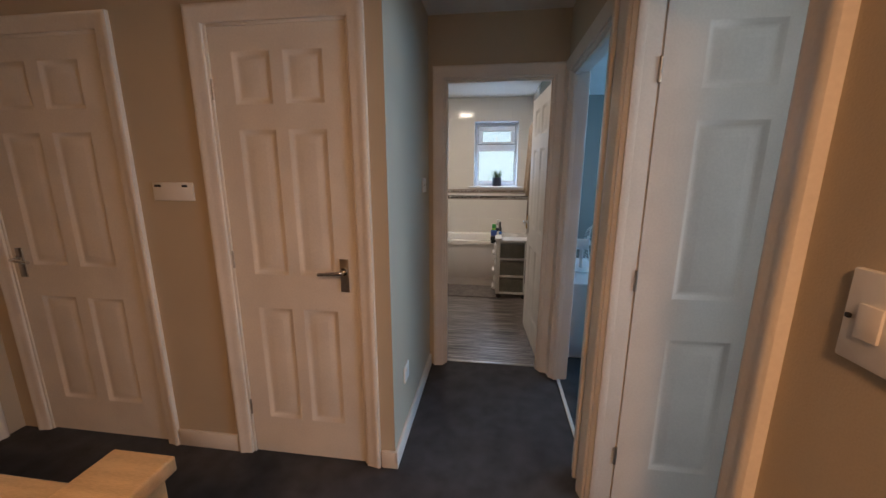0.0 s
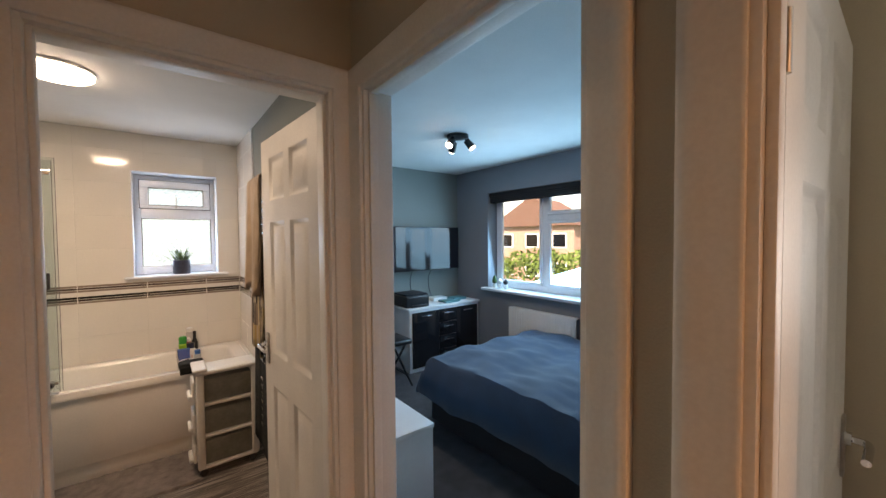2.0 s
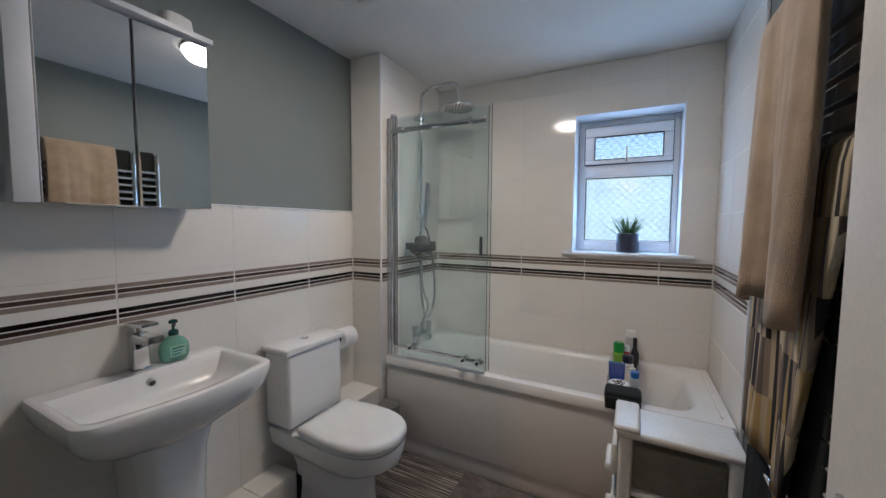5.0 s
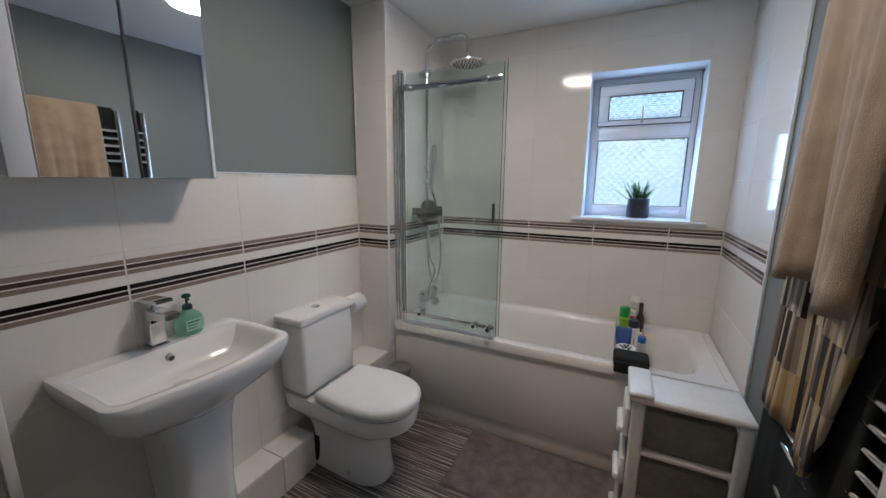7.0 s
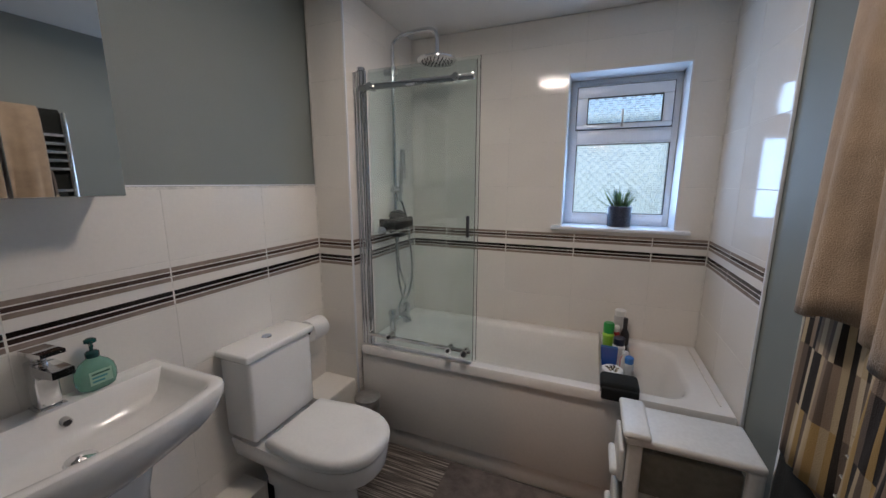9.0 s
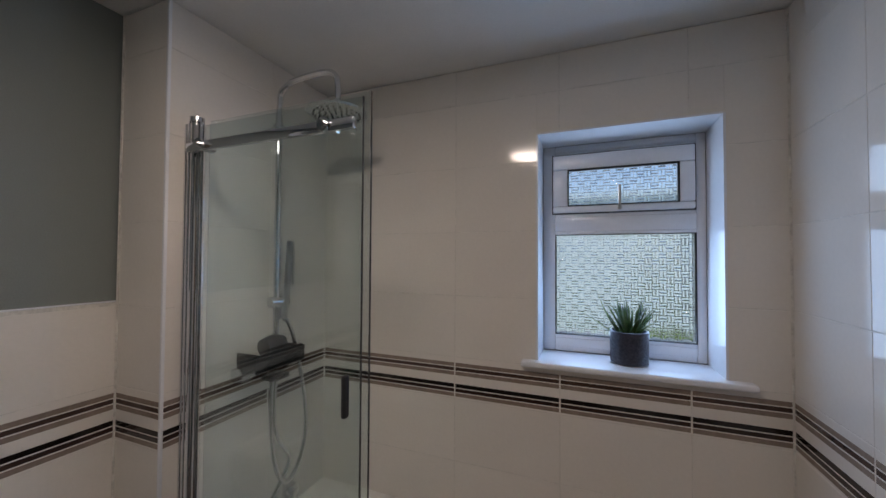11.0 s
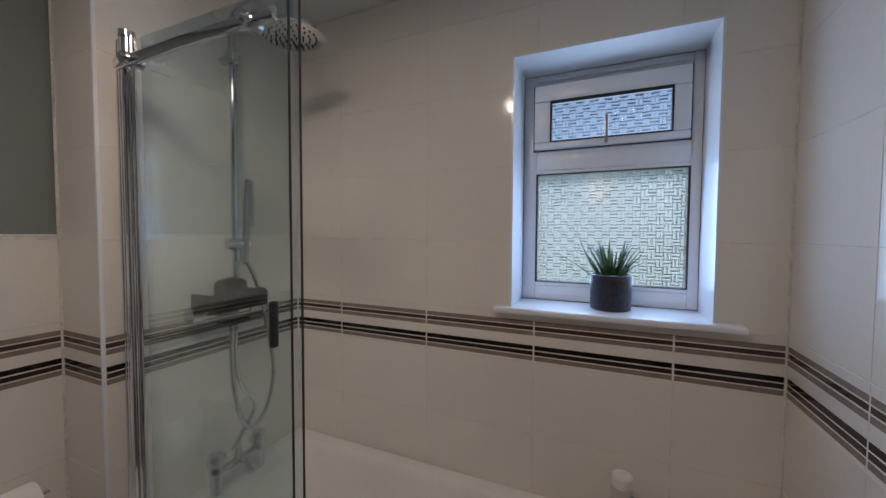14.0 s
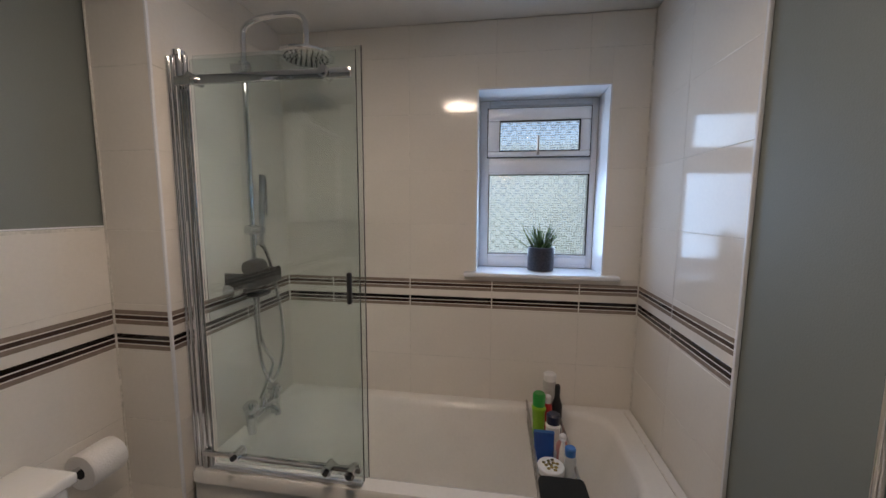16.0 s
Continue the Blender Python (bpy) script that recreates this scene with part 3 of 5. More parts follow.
cx, cy = (PX + BX1) / 2, (4.352 + 5.016) / 2
hx, hy = (BX1 - PX) / 2 - 0.002, (5.016 - 4.352) / 2
rings = [rounded(cx, cy, hx, hy, 0.012, 0.53), rounded(cx, cy, hx, hy, 0.012, 0.565), rounded(cx, cy, hx - 0.006, hy - 0.006, 0.012, 0.575)]
for g, z, r, dx in ((0.055, 0.577, 0.1, -0.03), (0.066, 0.572, 0.12, -0.03), (0.078, 0.55, 0.13, -0.03), (0.098, 0.42, 0.14, -0.045), (0.12, 0.27, 0.15, -0.07), (0.16, 0.205, 0.14, -0.085), (0.24, 0.19, 0.08, -0.085)):
    rings.append(rounded(cx + dx, cy, hx - g - abs(dx) * 0.9, hy - g, r, z))
wpart("tub", loft(rings, close_start=False), "acrylic", bath)
wpart("bath_panel", box(PX + 0.002, BX1 - 0.002, 4.364, 4.376, 0.105, 0.531, 0.004), "panel", bath, "pale matt bath panel")
wpart("plinth", box(PX + 0.002, BX1 - 0.002, 4.376, 4.39, 0.0, 0.104, 0.003), "panel", bath)
wpart("overflow", rod((-1.072, 4.69, 0.46), (-1.055, 4.69, 0.455), 0.034, 0.03, 24), "chrome", bath, "chrome overflow")
wpart("drain", rod((-0.85, 4.69, 0.191), (-0.85, 4.69, 0.2), 0.035, 0.03, 24), "chrome", bath)
wpart("seal", box(0.525, 0.531, 4.42, 4.98, 0.577, 0.581), "grout", bath)

# ---- bath mixer tap ----
tap = thing("bath_tap", -1.085, 4.70, 0.577, "chrome bath mixer tap with two cross-head handles", "tap")
wpart("bar", rod((-1.09, 4.61, 0.64), (-1.09, 4.79, 0.64), 0.018), "chrome", tap)
for y in (4.62, 4.78):
    wpart("pillar", rod((-1.09, y, 0.577), (-1.09, y, 0.65), 0.02), "chrome", tap)
    wpart("bonnet", rod((-1.09, y, 0.65), (-1.09, y, 0.67), 0.025, 0.02, 20), "chrome", tap)
    k = wpart("tap_handle", lathe([(0.012, 0), (0.024, 0.004), (0.026, 0.03), (0.02, 0.045), (0.004, 0.048)], 16, (-1.09, y, 0.665)), "chrome", tap)
    wpart("lobe", rod((-1.09, y - 0.03, 0.688), (-1.09, y + 0.03, 0.688), 0.012), "chrome", k)
    wpart("lobe", rod((-1.12, y, 0.688), (-1.06, y, 0.688), 0.012), "chrome", k)
wpart("spout", tube([(-1.09, 4.70, 0.64), (-1.055, 4.70, 0.652), (-1.03, 4.70, 0.64), (-1.022, 4.70, 0.618)], 0.014), "chrome", tap)
wpart("diverter", rod((-1.09, 4.70, 0.65), (-1.09, 4.70, 0.71), 0.016, 0.01), "chrome", tap)

tap.matrix_basis = Matrix.Translation((0.04, -0.035, 0)) @ tap.matrix_basis

# ---- shower ----
sh = thing("shower", -1.085, 4.686, 1.18, "chrome rain shower with riser rail and slim hand shower", "shower")
wpart("riser_rail", tube([(-1.075, 4.686, 1.17), (-1.075, 4.686, 1.6), (-1.075, 4.686, 2.05), (-1.075, 4.686, 2.16), (-1.065, 4.686, 2.205), (-1.015, 4.686, 2.232), (-0.93, 4.686, 2.242), (-0.85, 4.686, 2.24), (-0.815, 4.686, 2.215), (-0.808, 4.686, 2.17), (-0.808, 4.686, 2.12)], 0.011, 14), "chrome", sh)
head = wpart("shower_head", lathe([(0.012, 0.045), (0.02, 0.02), (0.09, 0.008), (0.103, 0.002), (0.103, -0.006), (0.098, -0.009)], 40, (-0.808, 4.686, 2.085)), "chrome", sh)
for ring, n in ((0.02, 6), (0.04, 12), (0.06, 18), (0.08, 24)):
    for i in range(n):
        a = 2 * math.pi * i / n
        wpart("nozzle", rod((-0.808 + ring * math.cos(a), 4.686 + ring * math.sin(a), 2.0765), (-0.808 + ring * math.cos(a), 4.686 + ring * math.sin(a), 2.072), 0.0035, 0.0025, 6), "rubber", head)
wpart("wall_bracket", rod((-1.125, 4.686, 2.055), (-1.050, 4.686, 2.055), 0.016), "chrome", sh)
wpart("bracket_collar", rod((-1.075, 4.686, 2.035), (-1.075, 4.686, 2.075), 0.022), "chrome", sh)
wpart("slider", rod((-1.075, 4.655, 1.41), (-1.06, 4.725, 1.41), 0.021), "chrome", sh)
wpart("slider_knob", rod((-1.075, 4.69, 1.345), (-1.075, 4.69, 1.405), 0.015), "chrome", sh)
hs = wpart("hand_shower", rod((-1.052, 4.703, 1.345), (-1.038, 4.717, 1.638), 0.0105, 0.014), "steel", sh, "slim brushed stick hand shower")
wpart("nozzle_strip", box(-1.026, -1.022, 4.711, 4.721, 1.47, 1.62, 0.001), "steel", hs)
wpart("valve_bar", rod((-1.065, 4.53, 1.185), (-1.065, 4.745+0.0, 1.185), 0.021), "chrome", sh)
for y0, y1 in ((4.515, 4.56), (4.72, 4.765)):
    wpart("valve_handle", rod((-1.065, y0, 1.185), (-1.065, y1, 1.185), 0.027), "chrome", sh)
for y in (4.59, 4.70):
    wpart("valve_elbow", rod((-1.128, y, 1.185), (-1.065, y, 1.185), 0.022), "chrome", sh)
wpart("hose", tube([(-1.055, 4.70, 1.345), (-1.045, 4.712, 1.335), (-1.038, 4.745, 1.25), (-1.03, 4.78, 1.08), (-1.03, 4.80, 0.91), (-1.03, 4.765, 0.79), (-1.03, 4.705, 0.745), (-1.035, 4.665, 0.80), (-1.045, 4.65, 0.90), (-1.05, 4.645, 1.03), (-1.055, 4.655, 1.16)], 0.0085, 10), "chrome", sh, "flexible chrome hose")
wpart("lower_hose", tube([(-1.055, 4.67, 1.16), (-1.045, 4.655, 1.0), (-1.040, 4.68, 0.90), (-1.04, 4.722, 0.84), (-1.04, 4.722, 0.80), (-1.045, 4.68, 0.74), (-1.05, 4.645, 0.69)], 0.008, 10), "chrome", sh)

tidy = thing("shower_caddy", -1.08, 4.69, 1.205, "dark plastic shower tidy resting on the shower valve", "shower caddy")
wpart("tray", box(-1.13, -1.035, 4.55, 4.73, 1.207, 1.222, 0.006), "black", tidy)
wpart("front_lip", box(-1.036, -1.028, 4.55, 4.73, 1.192, 1.232, 0.004, 3), "black", tidy)
wpart("front_lip", box(-1.036, -1.028, 4.53, 4.75, 1.19, 1.246, 0.004, 3), "black", tidy)
for y in (4.546, 4.726):
    wpart("end_cheek", box(-1.138, -1.03, y, y + 0.008, 1.195, 1.25, 0.003), "black", tidy)
# Black block added below the tray, copying how dark the reflecting valve looks.
wpart("valve_dark_block", box(-1.10, -1.04, 4.61, 4.69, 1.14, 1.16, 0.008, 3), "black", tidy)
wpart("tray_rim", tube([(-1.13, 4.555, 1.235), (-1.035, 4.56, 1.235), (-1.03, 4.72, 1.235), (-1.13, 4.725, 1.235)], 0.006, 8), "black", tidy)
for y in (4.56, 4.60, 4.64, 4.68, 4.72):
    wpart("hook", lathe([(0.006, -0.006), (0.02, -0.004), (0.022, 0.004), (0.006, 0.006)], 14, (-1.03, y, 1.235), "X"), "black", tidy)
scr = thing("scrubber", -1.06, 4.68, 1.23, "dark bath scrubber lying on the shower tidy", "sponge")
wpart("body", lathe([(0.01, -0.045), (0.03, -0.04), (0.038, 0), (0.03, 0.04), (0.01, 0.045)], 16, (-1.075, 4.64, 1.262), "Y"), "black", scr)

nudge(tidy, 0.035)
nudge(scr, 0.035)

# ---- shower screen ----
ss = thing("shower_screen", -1.08, 4.375, 0.58, "framed green-tinted sliding glass screen on the bath rim", "shower screen")
for x, r in ((-1.113, 0.008), (-1.096, 0.010), (-1.072, 0.015), (-1.052, 0.008)):
    wpart("upright", rod((x, 4.372, 0.585), (x, 4.372, 1.975), r), "chrome", ss)
wpart("post_cap", rod((-1.072, 4.372, 1.975), (-1.072, 4.372, 1.99), 0.02), "chrome", ss)
for gx0, gx1, y, zt in ((-1.045, -0.481, 4.396, 1.985), (-1.04, -0.491, 4.376, 1.965)):
    g = wpart("glass_panel", box(gx0, gx1, y - 0.002, y + 0.002, 0.592, zt, 0.001, 1), "shower_glass", ss, "clear pale green glass", smooth=False)
    g.visible_shadow = False
    wpart("edge_strip", box(gx1 + 0.0002, gx1 + 0.0022, y - 0.002, y + 0.002, 0.592, zt), "rubber", ss, smooth=False)
wpart("top_rail", box(-1.065, -0.49, 4.334, 4.35, 1.876, 1.904, 0.004), "chrome", ss)
wpart("bottom_rail", box(-1.065, -0.49, 4.345, 4.36, 0.64, 0.658, 0.004), "chrome", ss)
wpart("bottom_seal", box(-1.06, -0.495, 4.366, 4.384, 0.578, 0.591, 0.002), "upvc", ss)
for x, z in ((-1.0, 1.892), (-0.57, 1.892), (-0.93, 0.662), (-0.60, 0.648), (-0.52, 0.645)):
    wpart("roller", rod((x, 4.325, z), (x, 4.37, z), 0.017, n=20), "chrome", ss)
    wpart("roller_knob", rod((x, 4.318, z), (x, 4.326, z), 0.009, n=14), "black" if z < 1 else "chrome", ss)
wpart("pull_handle", box(-0.522, -0.508, 4.34, 4.36, 1.205, 1.305, 0.006, 3), "black", ss, "small black pull handle")

# ---- toilet ----
wc = thing("toilet", -1.0, 3.87, 0, "white close-coupled toilet with closed rounded lid", "toilet")
wpart("cistern", box(-1.336, -1.172, 3.70, 4.035, 0.42, 0.765, 0.016, 4), "ceramic", wc)
lid = wpart("cistern_lid", box(-1.338, -1.162, 3.685, 4.05, 0.767, 0.80, 0.01, 4), "ceramic", wc)
wpart("flush_button", rod((-1.255, 3.865, 0.798), (-1.255, 3.865, 0.805), 0.021, 0.019, 24), "chrome", lid, "round chrome flush button")


def dee(cx, cy, front, back, half, z, n=14):
    """A ring with a round front (+x) and a square back."""
    pts = []
    for i in range(n + 1):
        a = -math.pi / 2 + math.pi * i / n
        c, s_ = math.cos(a), math.sin(a)
        pts.append((cx + front * abs(c) ** 0.78, cy + half * math.copysign(abs(s_) ** 0.86, s_), z))
    for t in (0.3, 0.6, 0.85, 1.0):
        pts.append((cx - back * t, cy + half * (1 - 0.12 * t), z))
    for t in (1.0, 0.85, 0.6, 0.3):
        pts.append((cx - back * t, cy - half * (1 - 0.12 * t), z))
    return pts


wy = 3.868
wpart("pan", loft([dee(-0.99, wy, 0.155, 0.23, 0.108, 0.0), dee(-0.99, wy, 0.16, 0.23, 0.112, 0.012), dee(-0.99, wy, 0.15, 0.23, 0.104, 0.05), dee(-0.99, wy, 0.142, 0.23, 0.10, 0.12), dee(-0.99, wy, 0.144, 0.23, 0.102, 0.20),
                   dee(-0.985, wy, 0.155, 0.25, 0.108, 0.245), dee(-0.96, wy, 0.195, 0.30, 0.135, 0.28), dee(-0.945, wy, 0.238, 0.38, 0.165, 0.32), dee(-0.945, wy, 0.25, 0.39, 0.173, 0.385), dee(-0.945, wy, 0.246, 0.39, 0.17, 0.396)]), "ceramic", wc)
wpart("seat", loft([dee(-0.95, wy, 0.247, 0.165, 0.170, 0.399), dee(-0.95, wy, 0.253, 0.17, 0.176, 0.404), dee(-0.95, wy, 0.252, 0.17, 0.175, 0.412), dee(-0.95, wy, 0.248, 0.165, 0.172, 0.414)]), "white", wc)
wpart("seat_lid", loft([dee(-0.95, wy, 0.252, 0.178, 0.175, 0.416), dee(-0.95, wy, 0.26, 0.182, 0.181, 0.42), dee(-0.95, wy, 0.261, 0.182, 0.182, 0.434), dee(-0.95, wy, 0.256, 0.18, 0.178, 0.446), dee(-0.95, wy, 0.243, 0.172, 0.166, 0.454), dee(-0.95, wy, 0.20, 0.15, 0.13, 0.459), dee(-0.95, wy, 0.12, 0.09, 0.07, 0.461)]), "white", wc)
for y in (3.79, 3.95):
    wpart("lid_hinge", rod((-1.142, y - 0.02, 0.43), (-1.142, y + 0.02, 0.43), 0.012), "chrome", wc)
wpart("fixing_cap", rod((-0.99, wy - 0.11, 0.05), (-0.99, wy - 0.118, 0.05), 0.009), "steel", wc)

brush = thing("toilet_brush", -1.02, 4.24, 0, "grey round toilet brush holder beside the bath", "toilet brush")
wpart("holder", lathe([(0.052, 0), (0.055, 0.005), (0.062, 0.33), (0.058, 0.335)], 24, (-1.02, 4.25, 0)), "steel", brush)
wpart("lid", lathe([(0.066, 0.336), (0.066, 0.35), (0.05, 0.358), (0.01, 0.36)], 24, (-1.02, 4.25, 0)), "steel", brush)

# ---- basin ----
bs = thing("wash_basin", -1.2, 3.21, 0, "white rectangular wash basin on a pedestal", "wash basin")


def basin_ring(f, b, half, z, r=0.06, bow=0.03, back=None, n=8):
    """Outline of the basin at one height: straight back at x = b, rounded front corners at x = f and a front bowed outward."""
    c, hb = 3.215, back or half
    pts = [(b, c - hb, z)]
    for k in range(n + 1):
        t = k / n * math.pi / 2
        pts.append((f - r + r * math.sin(t), c - half + r - r * math.cos(t), z))
    for k in range(1, 12):
        u = k / 12
        pts.append((f + bow * math.sin(math.pi * u), c - half + r + u * 2 * (half - r), z))
    for k in range(n + 1):
        t = math.pi / 2 - k / n * math.pi / 2
        pts.append((f - r + r * math.sin(t), c + half - r + r * math.cos(t), z))
    pts.append((b, c + hb, z))
    return pts


BACK = -1.339
bowl = [basin_ring(-1.13, BACK, 0.10, 0.665, 0.05), basin_ring(-1.06, BACK, 0.18, 0.70, 0.06), basin_ring(-1.01, BACK, 0.235, 0.745, 0.07), basin_ring(-0.982, BACK, 0.262, 0.79, 0.07), basin_ring(-0.97, BACK, 0.272, 0.83, 0.065),
        basin_ring(-0.968, BACK, 0.274, 0.85, 0.063), basin_ring(-0.972, BACK, 0.272, 0.859, 0.06), basin_ring(-0.98, BACK + 0.004, 0.266, 0.862, 0.055),
        basin_ring(-1.0, -1.268, 0.25, 0.860, 0.05, 0.028), basin_ring(-1.008, -1.264, 0.243, 0.853, 0.05, 0.028), basin_ring(-1.018, -1.258, 0.233, 0.83, 0.055, 0.026), basin_ring(-1.035, -1.248, 0.215, 0.795, 0.06, 0.022),
        basin_ring(-1.06, -1.235, 0.18, 0.768, 0.06, 0.016), basin_ring(-1.09, -1.215, 0.13, 0.756, 0.05, 0.01), basin_ring(-1.12, -1.19, 0.06, 0.750, 0.03, 0.005)]
wpart("bowl", loft(bowl), "ceramic", bs)
wpart("pedestal", loft([rounded(-1.17, 3.20, 0.118, 0.105, 0.04, 0.0), rounded(-1.17, 3.20, 0.11, 0.095, 0.045, 0.05), rounded(-1.17, 3.20, 0.105, 0.092, 0.05, 0.4), rounded(-1.17, 3.20, 0.115, 0.10, 0.05, 0.62), rounded(-1.17, 3.20, 0.125, 0.115, 0.05, 0.70)]), "ceramic", bs)
wpart("waste", lathe([(0.03, 0.752), (0.034, 0.757), (0.03, 0.763), (0.012, 0.767), (0.003, 0.768)], 28, (-1.155, 3.195, 0)), "chrome", bs, "chrome click waste")
wpart("overflow_hole", rod((-1.262, 3.215, 0.826), (-1.245, 3.215, 0.824), 0.012, n=20), "steel", bs)
# Black disc in place of the shade inside the overflow opening.
wpart("overflow_shade", rod((-1.2452, 3.215, 0.824), (-1.2442, 3.215, 0.824), 0.009, n=20), "black", bs)

bt = thing("basin_tap", -1.31, 3.208, 0.862, "square chrome monobloc basin tap", "tap")
wpart("foot_ring", box(-1.339, -1.279, 3.179, 3.237, 0.862, 0.867, 0.003), "chrome", bt)
wpart("body", box(-1.335, -1.285, 3.184, 3.232, 0.867, 0.992, 0.006, 3), "chrome", bt)
wpart("spout", loft([[(-1.30, 3.184, 0.958), (-1.30, 3.232, 0.958), (-1.30, 3.232, 0.990), (-1.30, 3.184, 0.990)], [(-1.19, 3.186, 0.972), (-1.19, 3.230, 0.972), (-1.19, 3.230, 0.991), (-1.19, 3.186, 0.991)]]), "chrome", bt)
wpart("lever_stem", box(-1.328, -1.298, 3.196, 3.220, 0.992, 1.012, 0.003), "chrome", bt)
wpart("lever", loft([[(-1.338, 3.182, 1.010), (-1.338, 3.234, 1.010), (-1.338, 3.234, 1.024), (-1.338, 3.182, 1.024)], [(-1.225, 3.184, 1.022), (-1.225, 3.232, 1.022), (-1.225, 3.232, 1.032), (-1.225, 3.184, 1.032)]]), "chrome", bt)

soap = thing("soap_dispenser", -1.30, 3.315, 0.861, "green liquid soap bottle with dark green pump", "soap dispenser")
SX, SY = -1.302, 3.312
soap_mat = material("green_soap_bottle", (0.30, 0.62, 0.48), 0.08, vary=0.05, coat=0.4)
soap_mat.node_tree.nodes["Principled BSDF"].inputs["Transmission Weight"].default_value = 0.55
wpart("bottle", loft([rounded(SX, SY, hx_, hy_, rr_, z_) for hx_, hy_, rr_, z_ in ((0.02, 0.032, 0.018, 0.862), (0.026, 0.042, 0.024, 0.868), (0.029, 0.047, 0.027, 0.885), (0.029, 0.048, 0.027, 0.905), (0.026, 0.044, 0.025, 0.925), (0.021, 0.032, 0.02, 0.941), (0.014, 0.017, 0.013, 0.952), (0.012, 0.012, 0.0115, 0.958))]), soap_mat, soap)
wpart("label", box(SX + 0.0285, SX + 0.0296, SY - 0.026, SY + 0.026, 0.882, 0.922, 0.0), material("soap_label", (0.32, 0.52, 0.40), 0.4), soap)
for k in range(3):
    wpart("print_bar", box(SX + 0.0297, SX + 0.0302, SY - 0.021, SY + 0.021 - 0.007 * k, 0.911 - 0.011 * k, 0.916 - 0.011 * k), material("print_green", (0.02, 0.1, 0.07), 0.4) if k == 0 else "teal", soap, smooth=False)
green = material("dark_green_plastic", (0.01, 0.06, 0.055), 0.25)
wpart("collar", lathe([(0.015, 0.956), (0.016, 0.958), (0.016, 0.970), (0.012, 0.974), (0.006, 0.976)], 20, (SX, SY, 0)), green, soap)
wpart("stem", rod((SX, SY, 0.974), (SX, SY, 1.0), 0.0045), green, soap)
wpart("pump_head", lathe([(0.006, 0.996), (0.014, 1.0), (0.014, 1.008), (0.008, 1.012)], 18, (SX, SY, 0)), green, soap)
wpart("nozzle", rod((SX, SY, 1.005), (SX + 0.036, SY - 0.012, 0.999), 0.0045, 0.0035, 10), green, soap)

# ---- mirror cabinet ----
cb = thing("mirror_cabinet", -1.33, 3.2, 1.435, "white bathroom cabinet with two mirrored doors", "bathroom cabinet")
wpart("body", box(-1.399, -1.285, 2.93, 3.40, 1.415, 1.99, 0.003), "white_wood", cb)
for a, b, ajar in ((2.972, 3.183, 0), (3.187, 3.404, -2.0)):
    front, face = box(-1.284, -1.2685, a, b, 1.413, 1.985, 0.0015, 1), box(-1.268, -1.264, a + 0.002, b - 0.002, 1.415, 1.983, 0.001, 1)
    for m_ in (front, face):
        bmesh.ops.rotate(m_, verts=m_.verts, cent=(-1.284, a, 1.4), matrix=Matrix.Rotation(radians(ajar), 3, "Z"))
    d = wpart("cabinet_door", front, "steel", cb)
    wpart("mirror", face, "mirror", d, "silvered mirror glass", smooth=False)
wpart("side_strip", box(-1.284, -1.262, 2.922, 2.970, 1.413, 1.985, 0.002), "white_wood", cb)
wpart("cornice", box(-1.399, -1.235, 2.915, 3.415, 1.992, 2.011, 0.003), "white_wood", cb)
ob = thing("storage_bowl", -1.32, 3.12, 2.013, "dark grey bowl standing on the mirror cabinet", "bowl")
wpart("bowl", lathe([(0.05, 2.013), (0.055, 2.016), (0.075, 2.084), (0.071, 2.086), (0.05, 2.024)], 24, (-1.315, 3.12, 0)), "towel_dark", ob)
nudge(cb, 0.062)
nudge(ob, 0.05)
ob = thing("storage_tub", -1.32, 3.32, 2.013, "pale grey tapered tub standing on the mirror cabinet", "storage tub")
wpart("tub", loft([rounded(-1.315, 3.33, 0.055, 0.05, 0.02, 2.013), rounded(-1.315, 3.33, 0.05, 0.045, 0.02, 2.064), rounded(-1.315, 3.33, 0.035, 0.03, 0.02, 2.076)]), "white", ob)

nudge(ob, 0.05)

# ---- toilet roll ----
rl = thing("toilet_roll_holder", -1.32, 4.19, 0.72, "white paper roll on a chrome wall holder", "toilet roll")
wpart("wall_plate", rod((-1.389, 4.10, 0.725), (-1.38, 4.10, 0.725), 0.024), "chrome", rl)
wpart("arm", tube([(-1.38, 4.10, 0.725), (-1.33, 4.10, 0.725), (-1.315, 4.115, 0.725), (-1.315, 4.26, 0.725)], 0.007), "chrome", rl)
wpart("roll", lathe([(0.02, 4.135), (0.054, 4.135), (0.056, 4.14), (0.056, 4.23), (0.054, 4.235), (0.02, 4.235)], 32, (-1.315, 0, 0.71), "Y"), "paper", rl)
# Solid dark bar; its ends imitate the shaded hole of the roll.
wpart("hole_shade", rod((-1.315, 4.1345, 0.71), (-1.315, 4.2355, 0.71), 0.019), "bedbase", rl)

nudge(rl, 0.03)

# ---- boxing and pipes ----
part("wall_boxing", box(-1.35, -1.212, 2.56, 3.75, 0, 0.178), "grout", kind="structure", label="tiled pipe boxing", smooth=False)
part("wall_boxing", box(-1.35, -1.152, 4.09, 4.32, 0, 0.378), "grout", kind="structure", label="tiled pipe boxing beside the toilet", smooth=False)
pp = thing("soil_pipe", -1.26, 3.72, 0, "dark waste pipe behind the toilet", "pipe")
wpart("pipe", rod((-1.25, 3.80, 0.0), (-1.25, 3.80, 0.16), 0.03), "bedbase", pp)

nudge(pp, 0.04)

